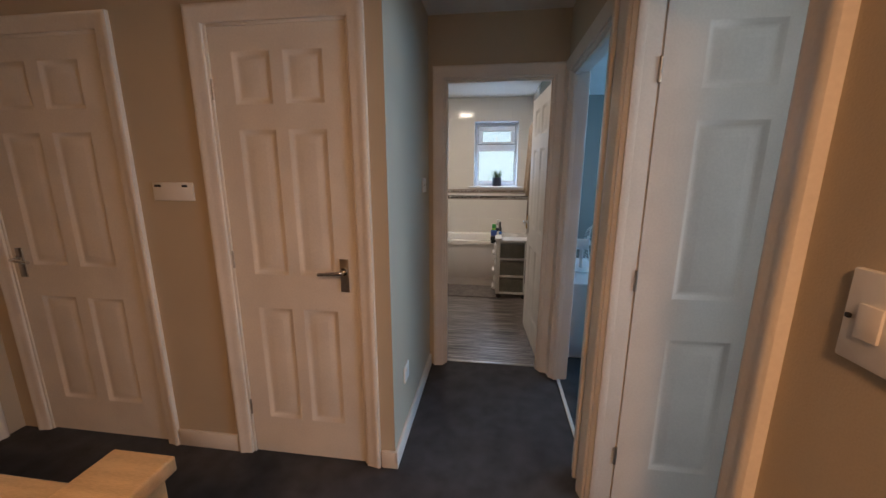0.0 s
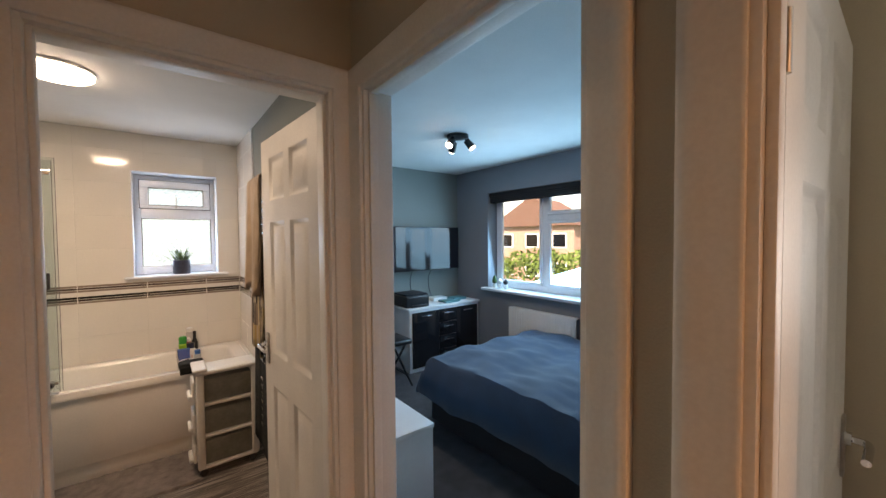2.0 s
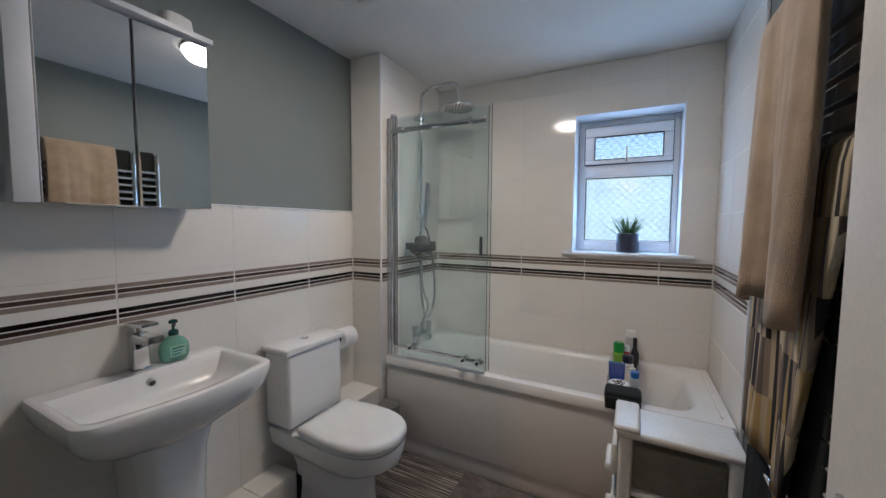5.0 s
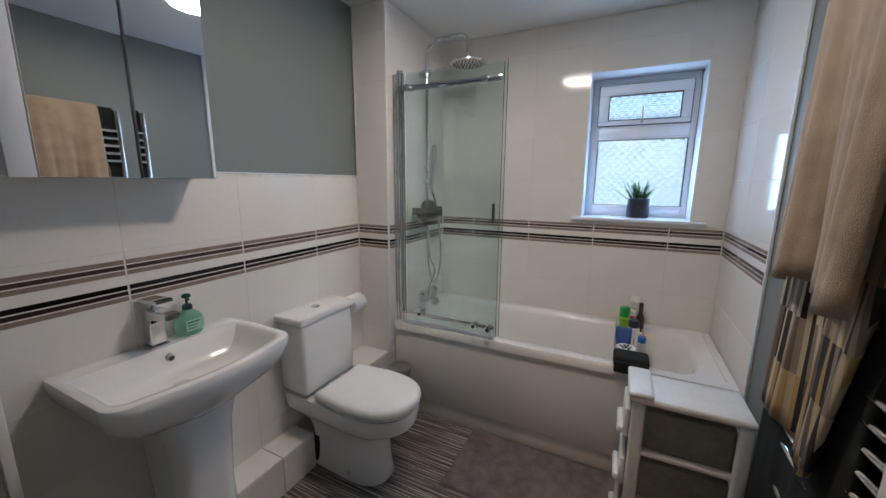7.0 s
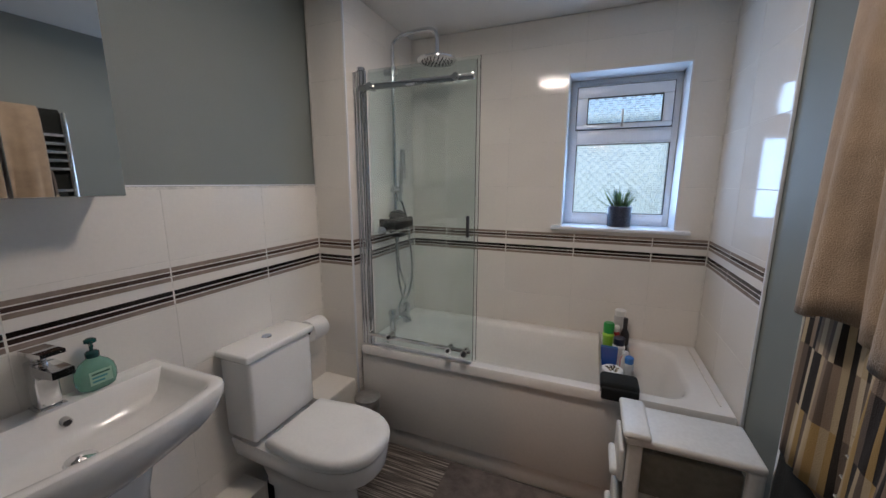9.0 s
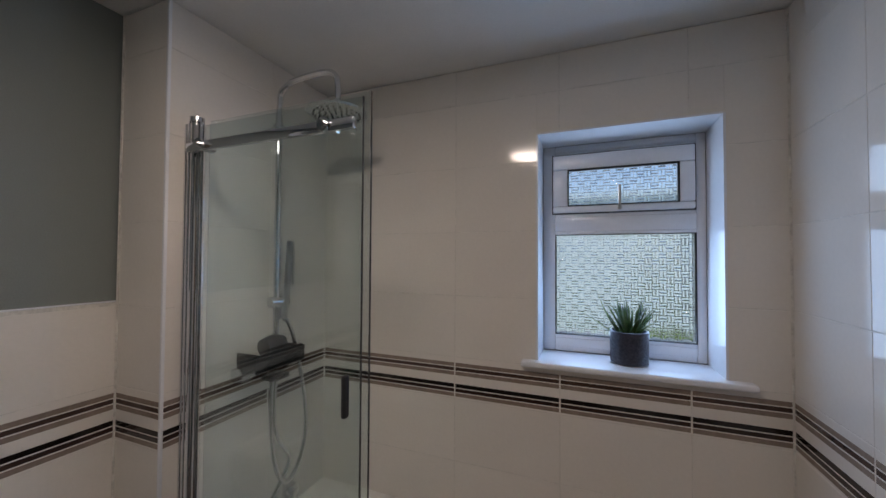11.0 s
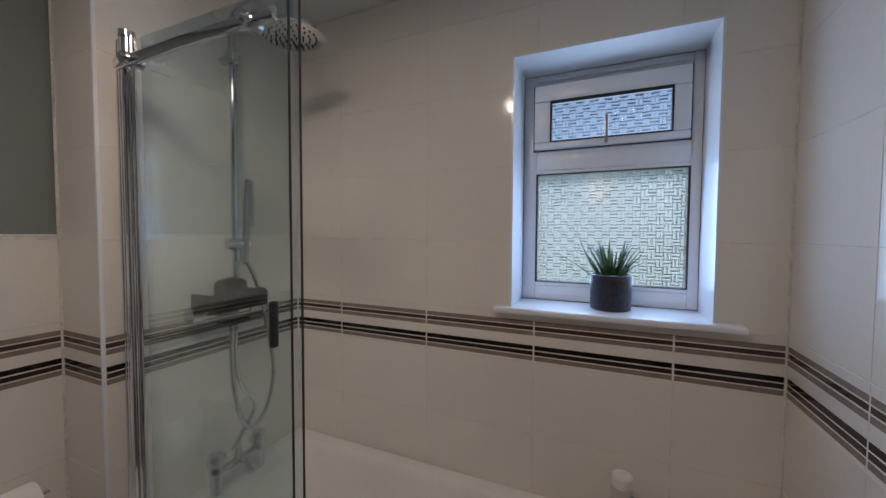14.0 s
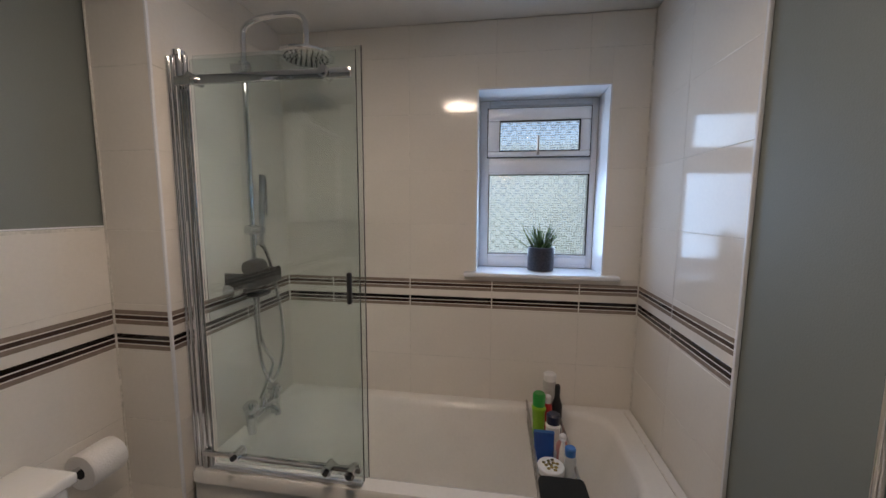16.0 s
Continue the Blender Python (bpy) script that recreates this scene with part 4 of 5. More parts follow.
# ---- ceiling lamp, vent, cord ----
cl = thing("ceiling_lamp", -0.37, 3.83, CEIL, "round white flush ceiling lamp, lit", "ceiling lamp")
wpart("base", lathe([(0.14, CEIL), (0.143, CEIL - 0.012), (0.138, CEIL - 0.016)], 48, (-0.37, 3.83, 0)), "white", cl)
df = wpart("diffuser", lathe([(0.137, CEIL - 0.015), (0.135, CEIL - 0.03), (0.12, CEIL - 0.039), (0.02, CEIL - 0.041)], 48, (-0.37, 3.83, 0)), "lampglow", cl, "glowing opal diffuser")
df.visible_shadow = False
vt = thing("ceiling_vent", -0.87, 3.85, CEIL, "square white extractor vent in the ceiling", "vent")
wpart("plate", box(-0.95, -0.79, 3.775, 3.925, CEIL - 0.012, CEIL - 0.001, 0.004), "panel", vt)
# Dark sheet on the plate's face, standing in for shade between the slats.
wpart("recess", box(-0.918, -0.822, 3.805, 3.895, CEIL - 0.0135, CEIL - 0.0122), "bedbase", vt, smooth=False)
for i in range(7):
    wpart("slat", box(-0.918, -0.822, 3.809 + 0.013 * i, 3.8145 + 0.013 * i, CEIL - 0.02, CEIL - 0.0137), "panel", vt, smooth=False)
cd = thing("pull_cord", -0.36, 2.75, CEIL, "light pull cord with a chrome weight", "pull cord")
wpart("rose", lathe([(0.04, CEIL), (0.04, CEIL - 0.015), (0.012, CEIL - 0.03)], 24, (-0.36, 2.75, 0)), "white", cd)
wpart("cord", rod((-0.36, 2.75, 1.91), (-0.36, 2.75, CEIL - 0.03), 0.0015, n=8), "white", cd)
wpart("weight", lathe([(0.004, 1.915), (0.011, 1.905), (0.011, 1.85), (0.013, 1.848), (0.013, 1.838), (0.004, 1.836)], 20, (-0.36, 2.75, 0)), "chrome", cd)

# ---- plant ----
pl = thing("potted_plant", 0.147, 5.115, 1.204, "spiky green succulent in a speckled black pot on the window sill", "potted plant")
wpart("pot", lathe([(0.056, 1.204), (0.062, 1.208), (0.064, 1.318), (0.058, 1.32), (0.056, 1.30), (0.05, 1.298)], 36, (0.147, 5.115, 0)), "pot", pl, "speckled black glazed pot")
wpart("soil", rod((0.147, 5.115, 1.29), (0.147, 5.115, 1.302), 0.056, n=24), "soil", pl)
rnd = random.Random(4)


def blade(base, tip, sag, width):
    """One tapering, channelled leaf."""
    b, t = Vector(base), Vector(tip)
    side = (t - b).cross(Vector((0, 0, 1)))
    side = (side if side.length > 1e-4 else Vector((1, 0, 0))).normalized()
    rows = []
    for k in range(7):
        u = k / 6
        c = b.lerp(t, u) + Vector((0, 0, sag * math.sin(math.pi * u)))
        w = width * (1 - u) ** 0.7 + 0.0006
        n = Vector((0, 0, 1)).cross(side) * 0.8 * w
        rows.append([c - side * w, c - n, c + side * w, c + n * 0.6])
    return loft(rows)


for i in range(34):
    a = rnd.uniform(0, 2 * math.pi)
    lean = rnd.uniform(0.01, 0.075)
    hgt = rnd.uniform(0.08, 0.125) * (1.1 - lean * 2.0)
    r0 = rnd.uniform(0.0, 0.028)
    bx, by = 0.147 + r0 * math.cos(a), 5.115 + r0 * math.sin(a)
    wpart("leaf", blade((bx, by, 1.3), (0.147 + (r0 + lean) * math.cos(a), 5.115 + min(0.055, (r0 + lean) * math.sin(a)), 1.3 + hgt), 0.008, rnd.uniform(0.0055, 0.0085)), "leaf", pl)
for tip, sag in (((-0.025, 5.08, 1.388), 0.004), ((0.045, 5.09, 1.443), -0.016), ((0.075, 5.10, 1.40), 0.01), ((0.105, 5.09, 1.41), 0.0), ((0.252, 5.09, 1.362), 0.016), ((0.225, 5.10, 1.39), 0.004), ((0.205, 5.12, 1.405), 0.0)):
    wpart("leaf", blade((0.147 + 0.25 * (tip[0] - 0.147), 5.11, 1.3), tip, sag, 0.0075), "leaf", pl)

# ---- bath rack and toiletries ----
rk = thing("bath_rack", 0.17, 4.68, 0.58, "chrome wire rack across the bathtub, full of bottles", "bath rack")
for x in (0.09, 0.225):
    wpart("side_bar", rod((x, 4.37, 0.595), (x, 4.985, 0.595), 0.005), "steel", rk)
for i in range(12):
    y = 4.42 + i * 0.048
    wpart("wire", tube([(0.09, y, 0.595), (0.094, y, 0.515), (0.157, y, 0.51), (0.221, y, 0.515), (0.225, y, 0.595)], 0.0022, 6, smooth_steps=3), "steel", rk)
wpart("end_plate", box(0.086, 0.229, 4.362, 4.366, 0.575, 0.605, 0.001), "steel", rk)


def bottle(kind, x, y, r, h, col, cap, label, rx=None, cap_h=0.03, neck=0.5, lean=0):
    e = thing(kind, x, y, 0.515, label, "toiletries", group="toiletries in the bath rack")
    z, h = 0.515, h * 0.9
    rx = rx or r
    wpart("body", loft([rounded(x, y, rx * 0.92, r * 0.92, min(rx, r) * 0.8, z), rounded(x, y, rx, r, min(rx, r) * 0.85, z + 0.006), rounded(x, y, rx, r, min(rx, r) * 0.85, z + h * 0.78), rounded(x, y, rx * neck * 1.25, r * neck * 1.25, min(rx, r) * neck, z + h * 0.93), rounded(x, y, rx * neck, r * neck, min(rx, r) * neck * 0.9, z + h)]), col, e)
    wpart("cap", lathe([(r * neck * 1.1, z + h), (r * neck * 1.15, z + h + cap_h * 0.85), (r * neck * 0.9, z + h + cap_h)], 18, (x, y, 0)), cap, e)
    wpart("label_patch", box(x - rx - 0.0006, x - rx + 0.001, y - r * 0.55, y + r * 0.55, z + h * 0.25, z + h * 0.6), "white", e, smooth=False)
    return e


def plastic(name, c, rough=0.3):
    return material(name, c, rough, vary=0.06, coat=0.2)


bottle("shampoo_bottle", 0.128, 4.83, 0.026, 0.165, plastic("lime_plastic", (0.24, 0.52, 0.03)), plastic("green_cap", (0.01, 0.3, 0.05)), "lime green shampoo bottle with green cap", cap_h=0.055, neck=0.92)
bottle("shower_gel", 0.165, 4.85, 0.022, 0.17, plastic("red_plastic", (0.5, 0.02, 0.02)), "white", "red shower gel bottle", cap_h=0.03, neck=0.7)
bottle("lotion_bottle", 0.185, 4.93, 0.03, 0.24, plastic("clear_plastic", (0.55, 0.54, 0.52)), "white", "tall pale lotion bottle with white cap", cap_h=0.035, neck=0.8)
bottle("conditioner_bottle", 0.208, 4.86, 0.022, 0.2, "black", "black", "black conditioner bottle with pointed cap", cap_h=0.05, neck=0.45)
bottle("toy_bottle", 0.175, 4.74, 0.028, 0.14, "white", plastic("navy_cap", (0.01, 0.015, 0.04)), "white bubble bath bottle with dark round cap", cap_h=0.04, neck=0.85)
bottle("body_wash", 0.20, 4.66, 0.024, 0.12, plastic("pink_plastic", (0.6, 0.28, 0.26)), "white", "pink body wash bottle", cap_h=0.02)
bottle("mouthwash_bottle", 0.208, 4.56, 0.02, 0.13, plastic("pale_plastic", (0.5, 0.54, 0.56)), plastic("blue_cap", (0.02, 0.16, 0.5)), "clear bottle with bright blue cap", cap_h=0.03, neck=0.85)
bottle("cream_tube", 0.19, 4.60, 0.012, 0.15, "white", "white", "slim white squeezy tube", cap_h=0.01)
bt2 = thing("blue_pouch", 0.125, 4.72, 0.515, "deep blue soft refill pouch in the bath rack", "toiletries", group="toiletries in the bath rack")
wpart("pouch", loft([rounded(0.128, 4.63, 0.030, 0.020, 0.015, 0.515), rounded(0.128, 4.63, 0.034, 0.023, 0.018, 0.55), rounded(0.127, 4.635, 0.037, 0.016, 0.012, 0.61), rounded(0.126, 4.64, 0.039, 0.004, 0.003, 0.658)]), plastic("deep_blue_plastic", (0.01, 0.07, 0.30)), bt2)
wpart("top_seal", box(0.088, 0.164, 4.638, 4.642, 0.655, 0.667, 0.001), plastic("pale_blue_plastic", (0.05, 0.2, 0.5)), bt2)
jar = thing("cream_jar", 0.14, 4.54, 0.515, "round amber cream jar with patterned lid", "jar", group="toiletries in the bath rack")
wpart("jar_body", lathe([(0.04, 0.515), (0.045, 0.52), (0.045, 0.58)], 28, (0.14, 4.54, 0)), material("amber_jar", (0.16, 0.12, 0.05), 0.2), jar)
lidm = wpart("jar_lid", lathe([(0.047, 0.58), (0.047, 0.598), (0.044, 0.601)], 28, (0.14, 4.54, 0)), "white", jar)
for i in range(12):
    a = i * 2.4
    wpart("print", lathe([(0.007, 0.6012), (0.0068, 0.6018)], 8, (0.14 + 0.0085 * math.sqrt(i) * math.cos(a), 4.54 + 0.0085 * math.sqrt(i) * math.sin(a), 0)), "brass", lidm)
fl = thing("flannel", 0.15, 4.43, 0.6, "dark grey folded flannel draped over the bath rack", "flannel")
wpart("cloth", box(0.085, 0.235, 4.345, 4.462, 0.588, 0.626, 0.017, 4), "towel_dark", fl)
wpart("fold", box(0.09, 0.232, 4.333, 4.35, 0.555, 0.61, 0.007, 3), "towel_dark", fl)

# ---- drawer cart ----
ct = thing("drawer_cart", 0.34, 4.06, 0, "white plastic wheeled drawer cart with smoky drawers", "storage cart")
tx0, tx1, ty0, ty1 = 0.160, 0.497, 3.955, 4.135
wpart("top_tray", box(tx0 - 0.012, tx1 + 0.01, ty0 - 0.012, ty1 + 0.012, 0.645, 0.672, 0.011, 4), "cart", ct)
wpart("top_lip", box(tx0 - 0.02, tx0 + 0.06, ty0 - 0.016, ty1 + 0.016, 0.668, 0.69, 0.01, 4), "cart", ct)
for x in (tx0 + 0.012, tx1 - 0.02):
    for y in (ty0, ty1):
        wpart("corner_post", box(x - 0.016, x + 0.028, y - 0.01, y + 0.01, 0.06, 0.65, 0.009, 4), "cart", ct)
for z in (0.05, 0.245, 0.445):
    wpart("shelf", box(tx0, tx1, ty0 - 0.004, ty1 + 0.004, z, z + 0.018, 0.006, 3), "cart", ct)
for z in (0.07, 0.265, 0.465):
    dr = wpart("drawer", box(tx0 + 0.02, tx1 - 0.03, ty0 + 0.014, ty1 - 0.014, z, z + 0.15, 0.008, 3), "smoke", ct, "translucent smoky drawer")
    wpart("drawer_front", box(tx0 - 0.024, tx0 - 0.006, ty0 + 0.004, ty1 - 0.004, z + 0.03, z + 0.145, 0.008, 4), "cart", dr)
    wpart("drawer_lip", box(tx0 - 0.045, tx0 - 0.02, ty0 + 0.02, ty1 - 0.02, z + 0.03, z + 0.06, 0.011, 4), "cart", dr)
for x in (tx0 + 0.03, tx1 - 0.03):
    for y in (ty0 + 0.02, ty1 - 0.02):
        wpart("castor", rod((x - 0.0, y - 0.01, 0.024), (x, y + 0.01, 0.024), 0.024), "black", ct)

# ---- towel radiator and towels ----
tr = thing("towel_radiator", 0.5, 3.58, 0.3, "tall chrome ladder towel radiator on the grey wall", "towel radiator")
for y in (3.30, 3.875):
    wpart("upright", rod((0.50, y, 0.32), (0.50, y, 1.84), 0.016), "chrome", tr)
    for z in (0.5, 1.7):
        wpart("wall_bracket", rod((0.50, y, z), (0.58, y, z), 0.01), "chrome", tr)
zz = 0.36
for group in (7, 7, 6, 5):
    for i in range(group):
        wpart("rung", tube([(0.50, 3.30, zz), (0.487, 3.44, zz), (0.48, 3.60, zz), (0.487, 3.745, zz), (0.50, 3.875, zz)], 0.0105, 10, smooth_steps=3), "chrome", tr)
        zz += 0.047
    zz += 0.075


def towel(name, y0, y1, ztop, zfront, zback, x, mat, label, seed, thick=0.012, skew=0.0, wave=0.009):
    """A towel folded over a rung: front fall, bend and back fall, with soft folds."""
    e = thing(name, x, (y0 + y1) / 2, ztop, label, "towel", group="towels on the radiator")
    r = random.Random(seed)
    ph = [r.uniform(0, 6.3) for _ in range(4)]
    rows = []
    path = [(x + 0.035, zback)] + [(x + 0.035, ztop - 0.03)] + [(x + 0.02 * math.cos(a) + 0.012, ztop - 0.02 + 0.02 * math.sin(a)) for a in (0.3, 1.2, 2.0, 2.9)] + [(x - 0.012, ztop - 0.05 - (ztop - 0.05 - zfront) * k / 12) for k in range(13)]
    n = 44
    bm = bmesh.new()
    grid = []
    for i, (px, pz) in enumerate(path):
        fall = max(0, ztop - pz) / max(0.01, ztop - zfront)
        row = []
        for j in range(n + 1):
            u = j / n
            yy = y0 + (y1 - y0) * u + skew * min(1, fall) * (1 - u) + 0.008 * math.sin(3 * fall + ph[0])
            w = wave * fall * (math.sin(u * 9 + ph[1] + fall) + 0.5 * math.sin(u * 19 + ph[2] + 1.5 * fall) + 0.22 * math.sin(u * 41 + ph[0] - fall))
            dz = (0.012 * math.sin(u * 5 + ph[3]) + 0.006 * math.sin(u * 17 + ph[1])) * fall
            row.append(bm.verts.new((px - w - 0.01 * fall, yy, pz - dz)))
        grid.append(row)
    for a, b in zip(grid, grid[1:]):
        for j in range(n):
            bm.faces.new((a[j], a[j + 1], b[j + 1], b[j]))
    o = wpart("cloth", bm, mat, e)
    s = o.modifiers.new("thickness", "SOLIDIFY")
    s.thickness = thick
    return e


towel("towel", 3.425, 3.75, 1.845, 1.19, 1.3, 0.455, "towel_beige", "beige terry towel hung over the radiator top", 1, thick=0.014, skew=0.02, wave=0.02)
towel("towel", 3.365, 3.785, 1.515, 0.83, 0.95, 0.474, "striped", "brown and cream striped towel under the beige one", 2, skew=0.13, wave=0.014)
towel("towel", 3.43, 3.84, 1.40, 0.22, 0.5, 0.49, "towel_dark", "charcoal towel hanging low under the striped towel", 5, skew=0.03, wave=0.006)
# Dark sheet added as the black background behind the rungs.
towel("towel", 3.31, 3.86, 1.86, 0.34, 0.5, 0.527, "towel_dark", "large dark sheet added behind the radiator rungs", 3, wave=0.002)

# ---- white stand with towel by the door wall ----
st = thing("towel_stand", -1.3, 2.7, 0, "white freestanding towel stand in the corner", "towel stand")
for x in (-1.37, -1.22):
    for y in (2.66, 2.83):
        wpart("post", box(x - 0.011, x + 0.011, y - 0.011, y + 0.011, 0.18 if x < -1.3 else 0.0, 1.08, 0.004), "white", st)
wpart("top_frame", box(-1.385, -1.205, 2.645, 2.845, 1.08, 1.105, 0.008, 3), "white", st)
for z in (0.85, 0.6):
    wpart("bar", rod((-1.22, 2.67, z), (-1.22, 2.82, z), 0.008), "white", st)
st2 = thing("hand_towel", -1.2, 2.74, 0.86, "brown striped hand towel on the white stand", "towel")
wpart("cloth", box(-1.235, -1.203, 2.68, 2.812, 0.45, 0.865, 0.012, 3), "striped", st2)

# ---- bath mat ----
mt = thing("bath_mat", -0.2, 4.14, 0, "taupe pile bath mat on the vinyl beside the bath", "bath mat")
bm = bmesh.new()
NX, NY = 90, 56
vs = [[bm.verts.new((-0.597 + 0.775 * i / NX, 3.928 + 0.43 * j / NY, 0.004 + (0.012 if 0 < i < NX and 0 < j < NY else 0) + 0.005 * noise.noise(Vector((i * 0.45, j * 0.45, 0))) + 0.004 * noise.noise(Vector((i * 0.1, j * 0.1, 3))))) for j in range(NY + 1)] for i in range(NX + 1)]
for i in range(NX):
    for j in range(NY):
        bm.faces.new((vs[i][j], vs[i + 1][j], vs[i + 1][j + 1], vs[i][j + 1]))
wpart("rug", bm, "mat", mt)


# ---- hall things ----
def plate(name, axis, face, out, a0, a1, z0, z1, label, category, extra):
    e = thing(name, 0, 0, 0, label, category)
    t0, t1 = sorted((face, face + out * 0.009))
    f = (lambda u0, u1, s0, s1, w0, w1, b: box(u0, u1, s0, s1, w0, w1, b)) if axis == "x" else (lambda u0, u1, s0, s1, w0, w1, b: box(s0, s1, u0, u1, w0, w1, b))
    part("plate", f(a0, a1, t0, t1, z0, z1, 0.003), "white", e)
    for u0, u1, w0, w1, m in extra:
        s0, s1 = sorted((face + out * 0.009, face + out * 0.013))
        part("rocker" if m == "white" else "screw", f(u0, u1, s0, s1, w0, w1, 0.0012), m, e)
    return e


plate("light_switch", "y", 0.53, -1, 0.34, 0.462, 1.19, 1.30, "white light switch on the cream wall", "light switch", [(0.415, 0.442, 1.222, 1.262, "white"), (0.35, 0.355, 1.24, 1.246, "black"), (0.45, 0.456, 1.24, 1.246, "black")])
plate("light_switch", "y", -0.325, 1, 2.196, 2.283, 1.277, 1.364, "white light switch beside the bathroom door", "light switch", [(2.226, 2.253, 1.300, 1.341, "white"), (2.206, 2.211, 1.318, 1.323, "black"), (2.268, 2.273, 1.318, 1.323, "black")])
plate("wall_socket", "y", -0.325, 1, 1.64, 1.73, 0.33, 0.42, "white wall socket above the skirting", "socket", [(1.66, 1.675, 0.385, 0.405, "white")])
e = plate("thermostat", "x", 1.45, -1, -1.40, -1.20, 1.275, 1.355, "white heating control on the cream wall", "thermostat", [(-1.385, -1.355, 1.335, 1.345, "black"), (-1.25, -1.225, 1.335, 1.345, "black")])
nw = thing("banister", -0.58, 0.46, 0, "pale wooden newel post and handrail of the stairs", "banister")
wpart("newel_post", box(-0.63, -0.52, 0.41, 0.52, 0.0, 0.82, 0.006), "wood", nw)
wpart("newel_cap", box(-0.645, -0.505, 0.395, 0.535, 0.82, 0.855, 0.006, 3), "wood", nw)
wpart("handrail", box(-2.3, -0.645, 0.43, 0.50, 0.74, 0.80, 0.01, 3), "wood", nw)
for i in range(14):
    wpart("spindle", box(-0.78 - i * 0.11, -0.75 - i * 0.11, 0.45, 0.48, 0.004, 0.74, 0.004), "gloss", nw)
hp = thing("pendant_lamp", 0.05, -0.9, CEIL, "landing ceiling lamp with a warm bulb, lit", "ceiling lamp")
wpart("rose", lathe([(0.05, CEIL), (0.05, CEIL - 0.02), (0.02, CEIL - 0.035)], 24, (0.05, -0.9, 0)), "white", hp)
sd = wpart("shade", lathe([(0.12, CEIL - 0.05), (0.13, CEIL - 0.1), (0.11, CEIL - 0.12)], 32, (0.05, -0.9, 0)), glowing("warm_shade", (1.0, 0.7, 0.4), 3), hp)
sd.visible_shadow = False

# ---- bedroom ----
y0, y1, z0, z1 = BWIN


def big_window(name, win_, posts, tops, label, dx=0.0):
    y0, y1, z0, z1 = win_
    e = thing(name, 0, 0, 0, label, "window", kind="structure")
    frame_bars(e, "window_frame", "y", y0 + 0.004, y1 - 0.004, z0 + 0.004, z1 - 0.004, 3.33 + dx, 3.40 + dx, 0.06)
    cuts = [y0 + 0.064, *[v for p in posts for v in (p - 0.035, p + 0.035)], y1 - 0.064]
    for p in posts:
        part("mullion", box(3.33 + dx, 3.40 + dx, p - 0.035, p + 0.035, z0 + 0.064, z1 - 0.064, 0.005), "upvc", e)
    for k in range(0, len(cuts), 2):
        a, b = cuts[k], cuts[k + 1]
        if k // 2 in tops:
            part("transom", box(3.33 + dx, 3.40 + dx, a, b, z1 - 0.36, z1 - 0.30, 0.005), "upvc", e)
            frame_bars(e, "sash", "y", a, b, z1 - 0.30, z1 - 0.064, 3.31 + dx, 3.35 + dx, 0.04)
        frame_bars(e, "sash", "y", a, b, z0 + 0.064, z1 - (0.36 if k // 2 in tops else 0.064), 3.32 + dx, 3.35 + dx, 0.035)
        g = part("pane", box(3.362 + dx, 3.368 + dx, a, b, z0 + 0.064, z1 - 0.064), "clear", e, smooth=False)
        g.visible_shadow = False
    part("window_sill", box(3.10 + dx, 3.33 + dx, y0 - 0.04, y1 + 0.05, z0 - 0.03, z0 + 0.003, 0.008, 3), "upvc", e, "white window board")
    return e


big_window("window_2", BWIN, (3.14, 3.72), (1,), "wide white plastic bedroom window above a radiator")
big_window("window_3", SWIN, (0.1, 0.65), (1,), "wide white plastic window of the second bedroom", -0.32)
bl = thing("roller_blind", 3.22, 3.45, 2.0, "dark blue pleated blind drawn up over the bedroom window", "blind")
wpart("headrail", box(3.19, 3.25, 2.45, 4.44, 1.985, 2.027, 0.006), "bedbase", bl)
for i in range(4):
    wpart("pleat", box(3.195 + 0.003 * (i % 2), 3.24, 2.46, 4.43, 1.965 - i * 0.02, 1.983 - i * 0.02, 0.004), "bedbase", bl)
bl = thing("roller_blind", 2.92, 0.4, 2.0, "olive green roller blind half drawn in the second bedroom", "blind")
wpart("roll", rod((2.92, -0.43, 1.99), (2.92, 1.18, 1.99), 0.025), "white", bl)
wpart("fabric", box(2.918, 2.922, -0.42, 1.17, 1.72, 1.99), material("olive_fabric", (0.22, 0.24, 0.08), 0.9, vary=0.08), bl)


def radiator(y0, y1, z0, z1, label, dx=0.0):
    e = thing("radiator", 3.1, (y0 + y1) / 2, z0, label, "radiator", group="panel radiators under the windows")
    wpart("panel", box(3.09 + dx, 3.11 + dx, y0, y1, z0, z1, 0.006), "white", e)
    wpart("top_grille", box(3.09 + dx, 3.165 + dx, y0, y1, z1, z1 + 0.008, 0.002), "white", e)
    for i in range(int((y1 - y0) / 0.035) - 1):
        wpart("rib", box(3.084 + dx, 3.0905 + dx, y0 + 0.02 + i * 0.035, y0 + 0.038 + i * 0.035, z0 + 0.02, z1 - 0.02, 0.003), "white", e)
    wpart("valve", rod((3.12 + dx, y0 - 0.02, z0 - 0.05), (3.12 + dx, y0 - 0.02, z0 + 0.05), 0.013), "white", e)
    wpart("pipe", rod((3.12 + dx, y0 - 0.02, 0.004), (3.12 + dx, y0 - 0.02, z0 - 0.05), 0.007), "chrome", e)
    return e


radiator(3.2, 4.04, 0.16, 0.70, "white panel radiator under the bedroom window")
radiator(-0.1, 0.95, 0.16, 0.70, "white panel radiator under the second window", -0.32)

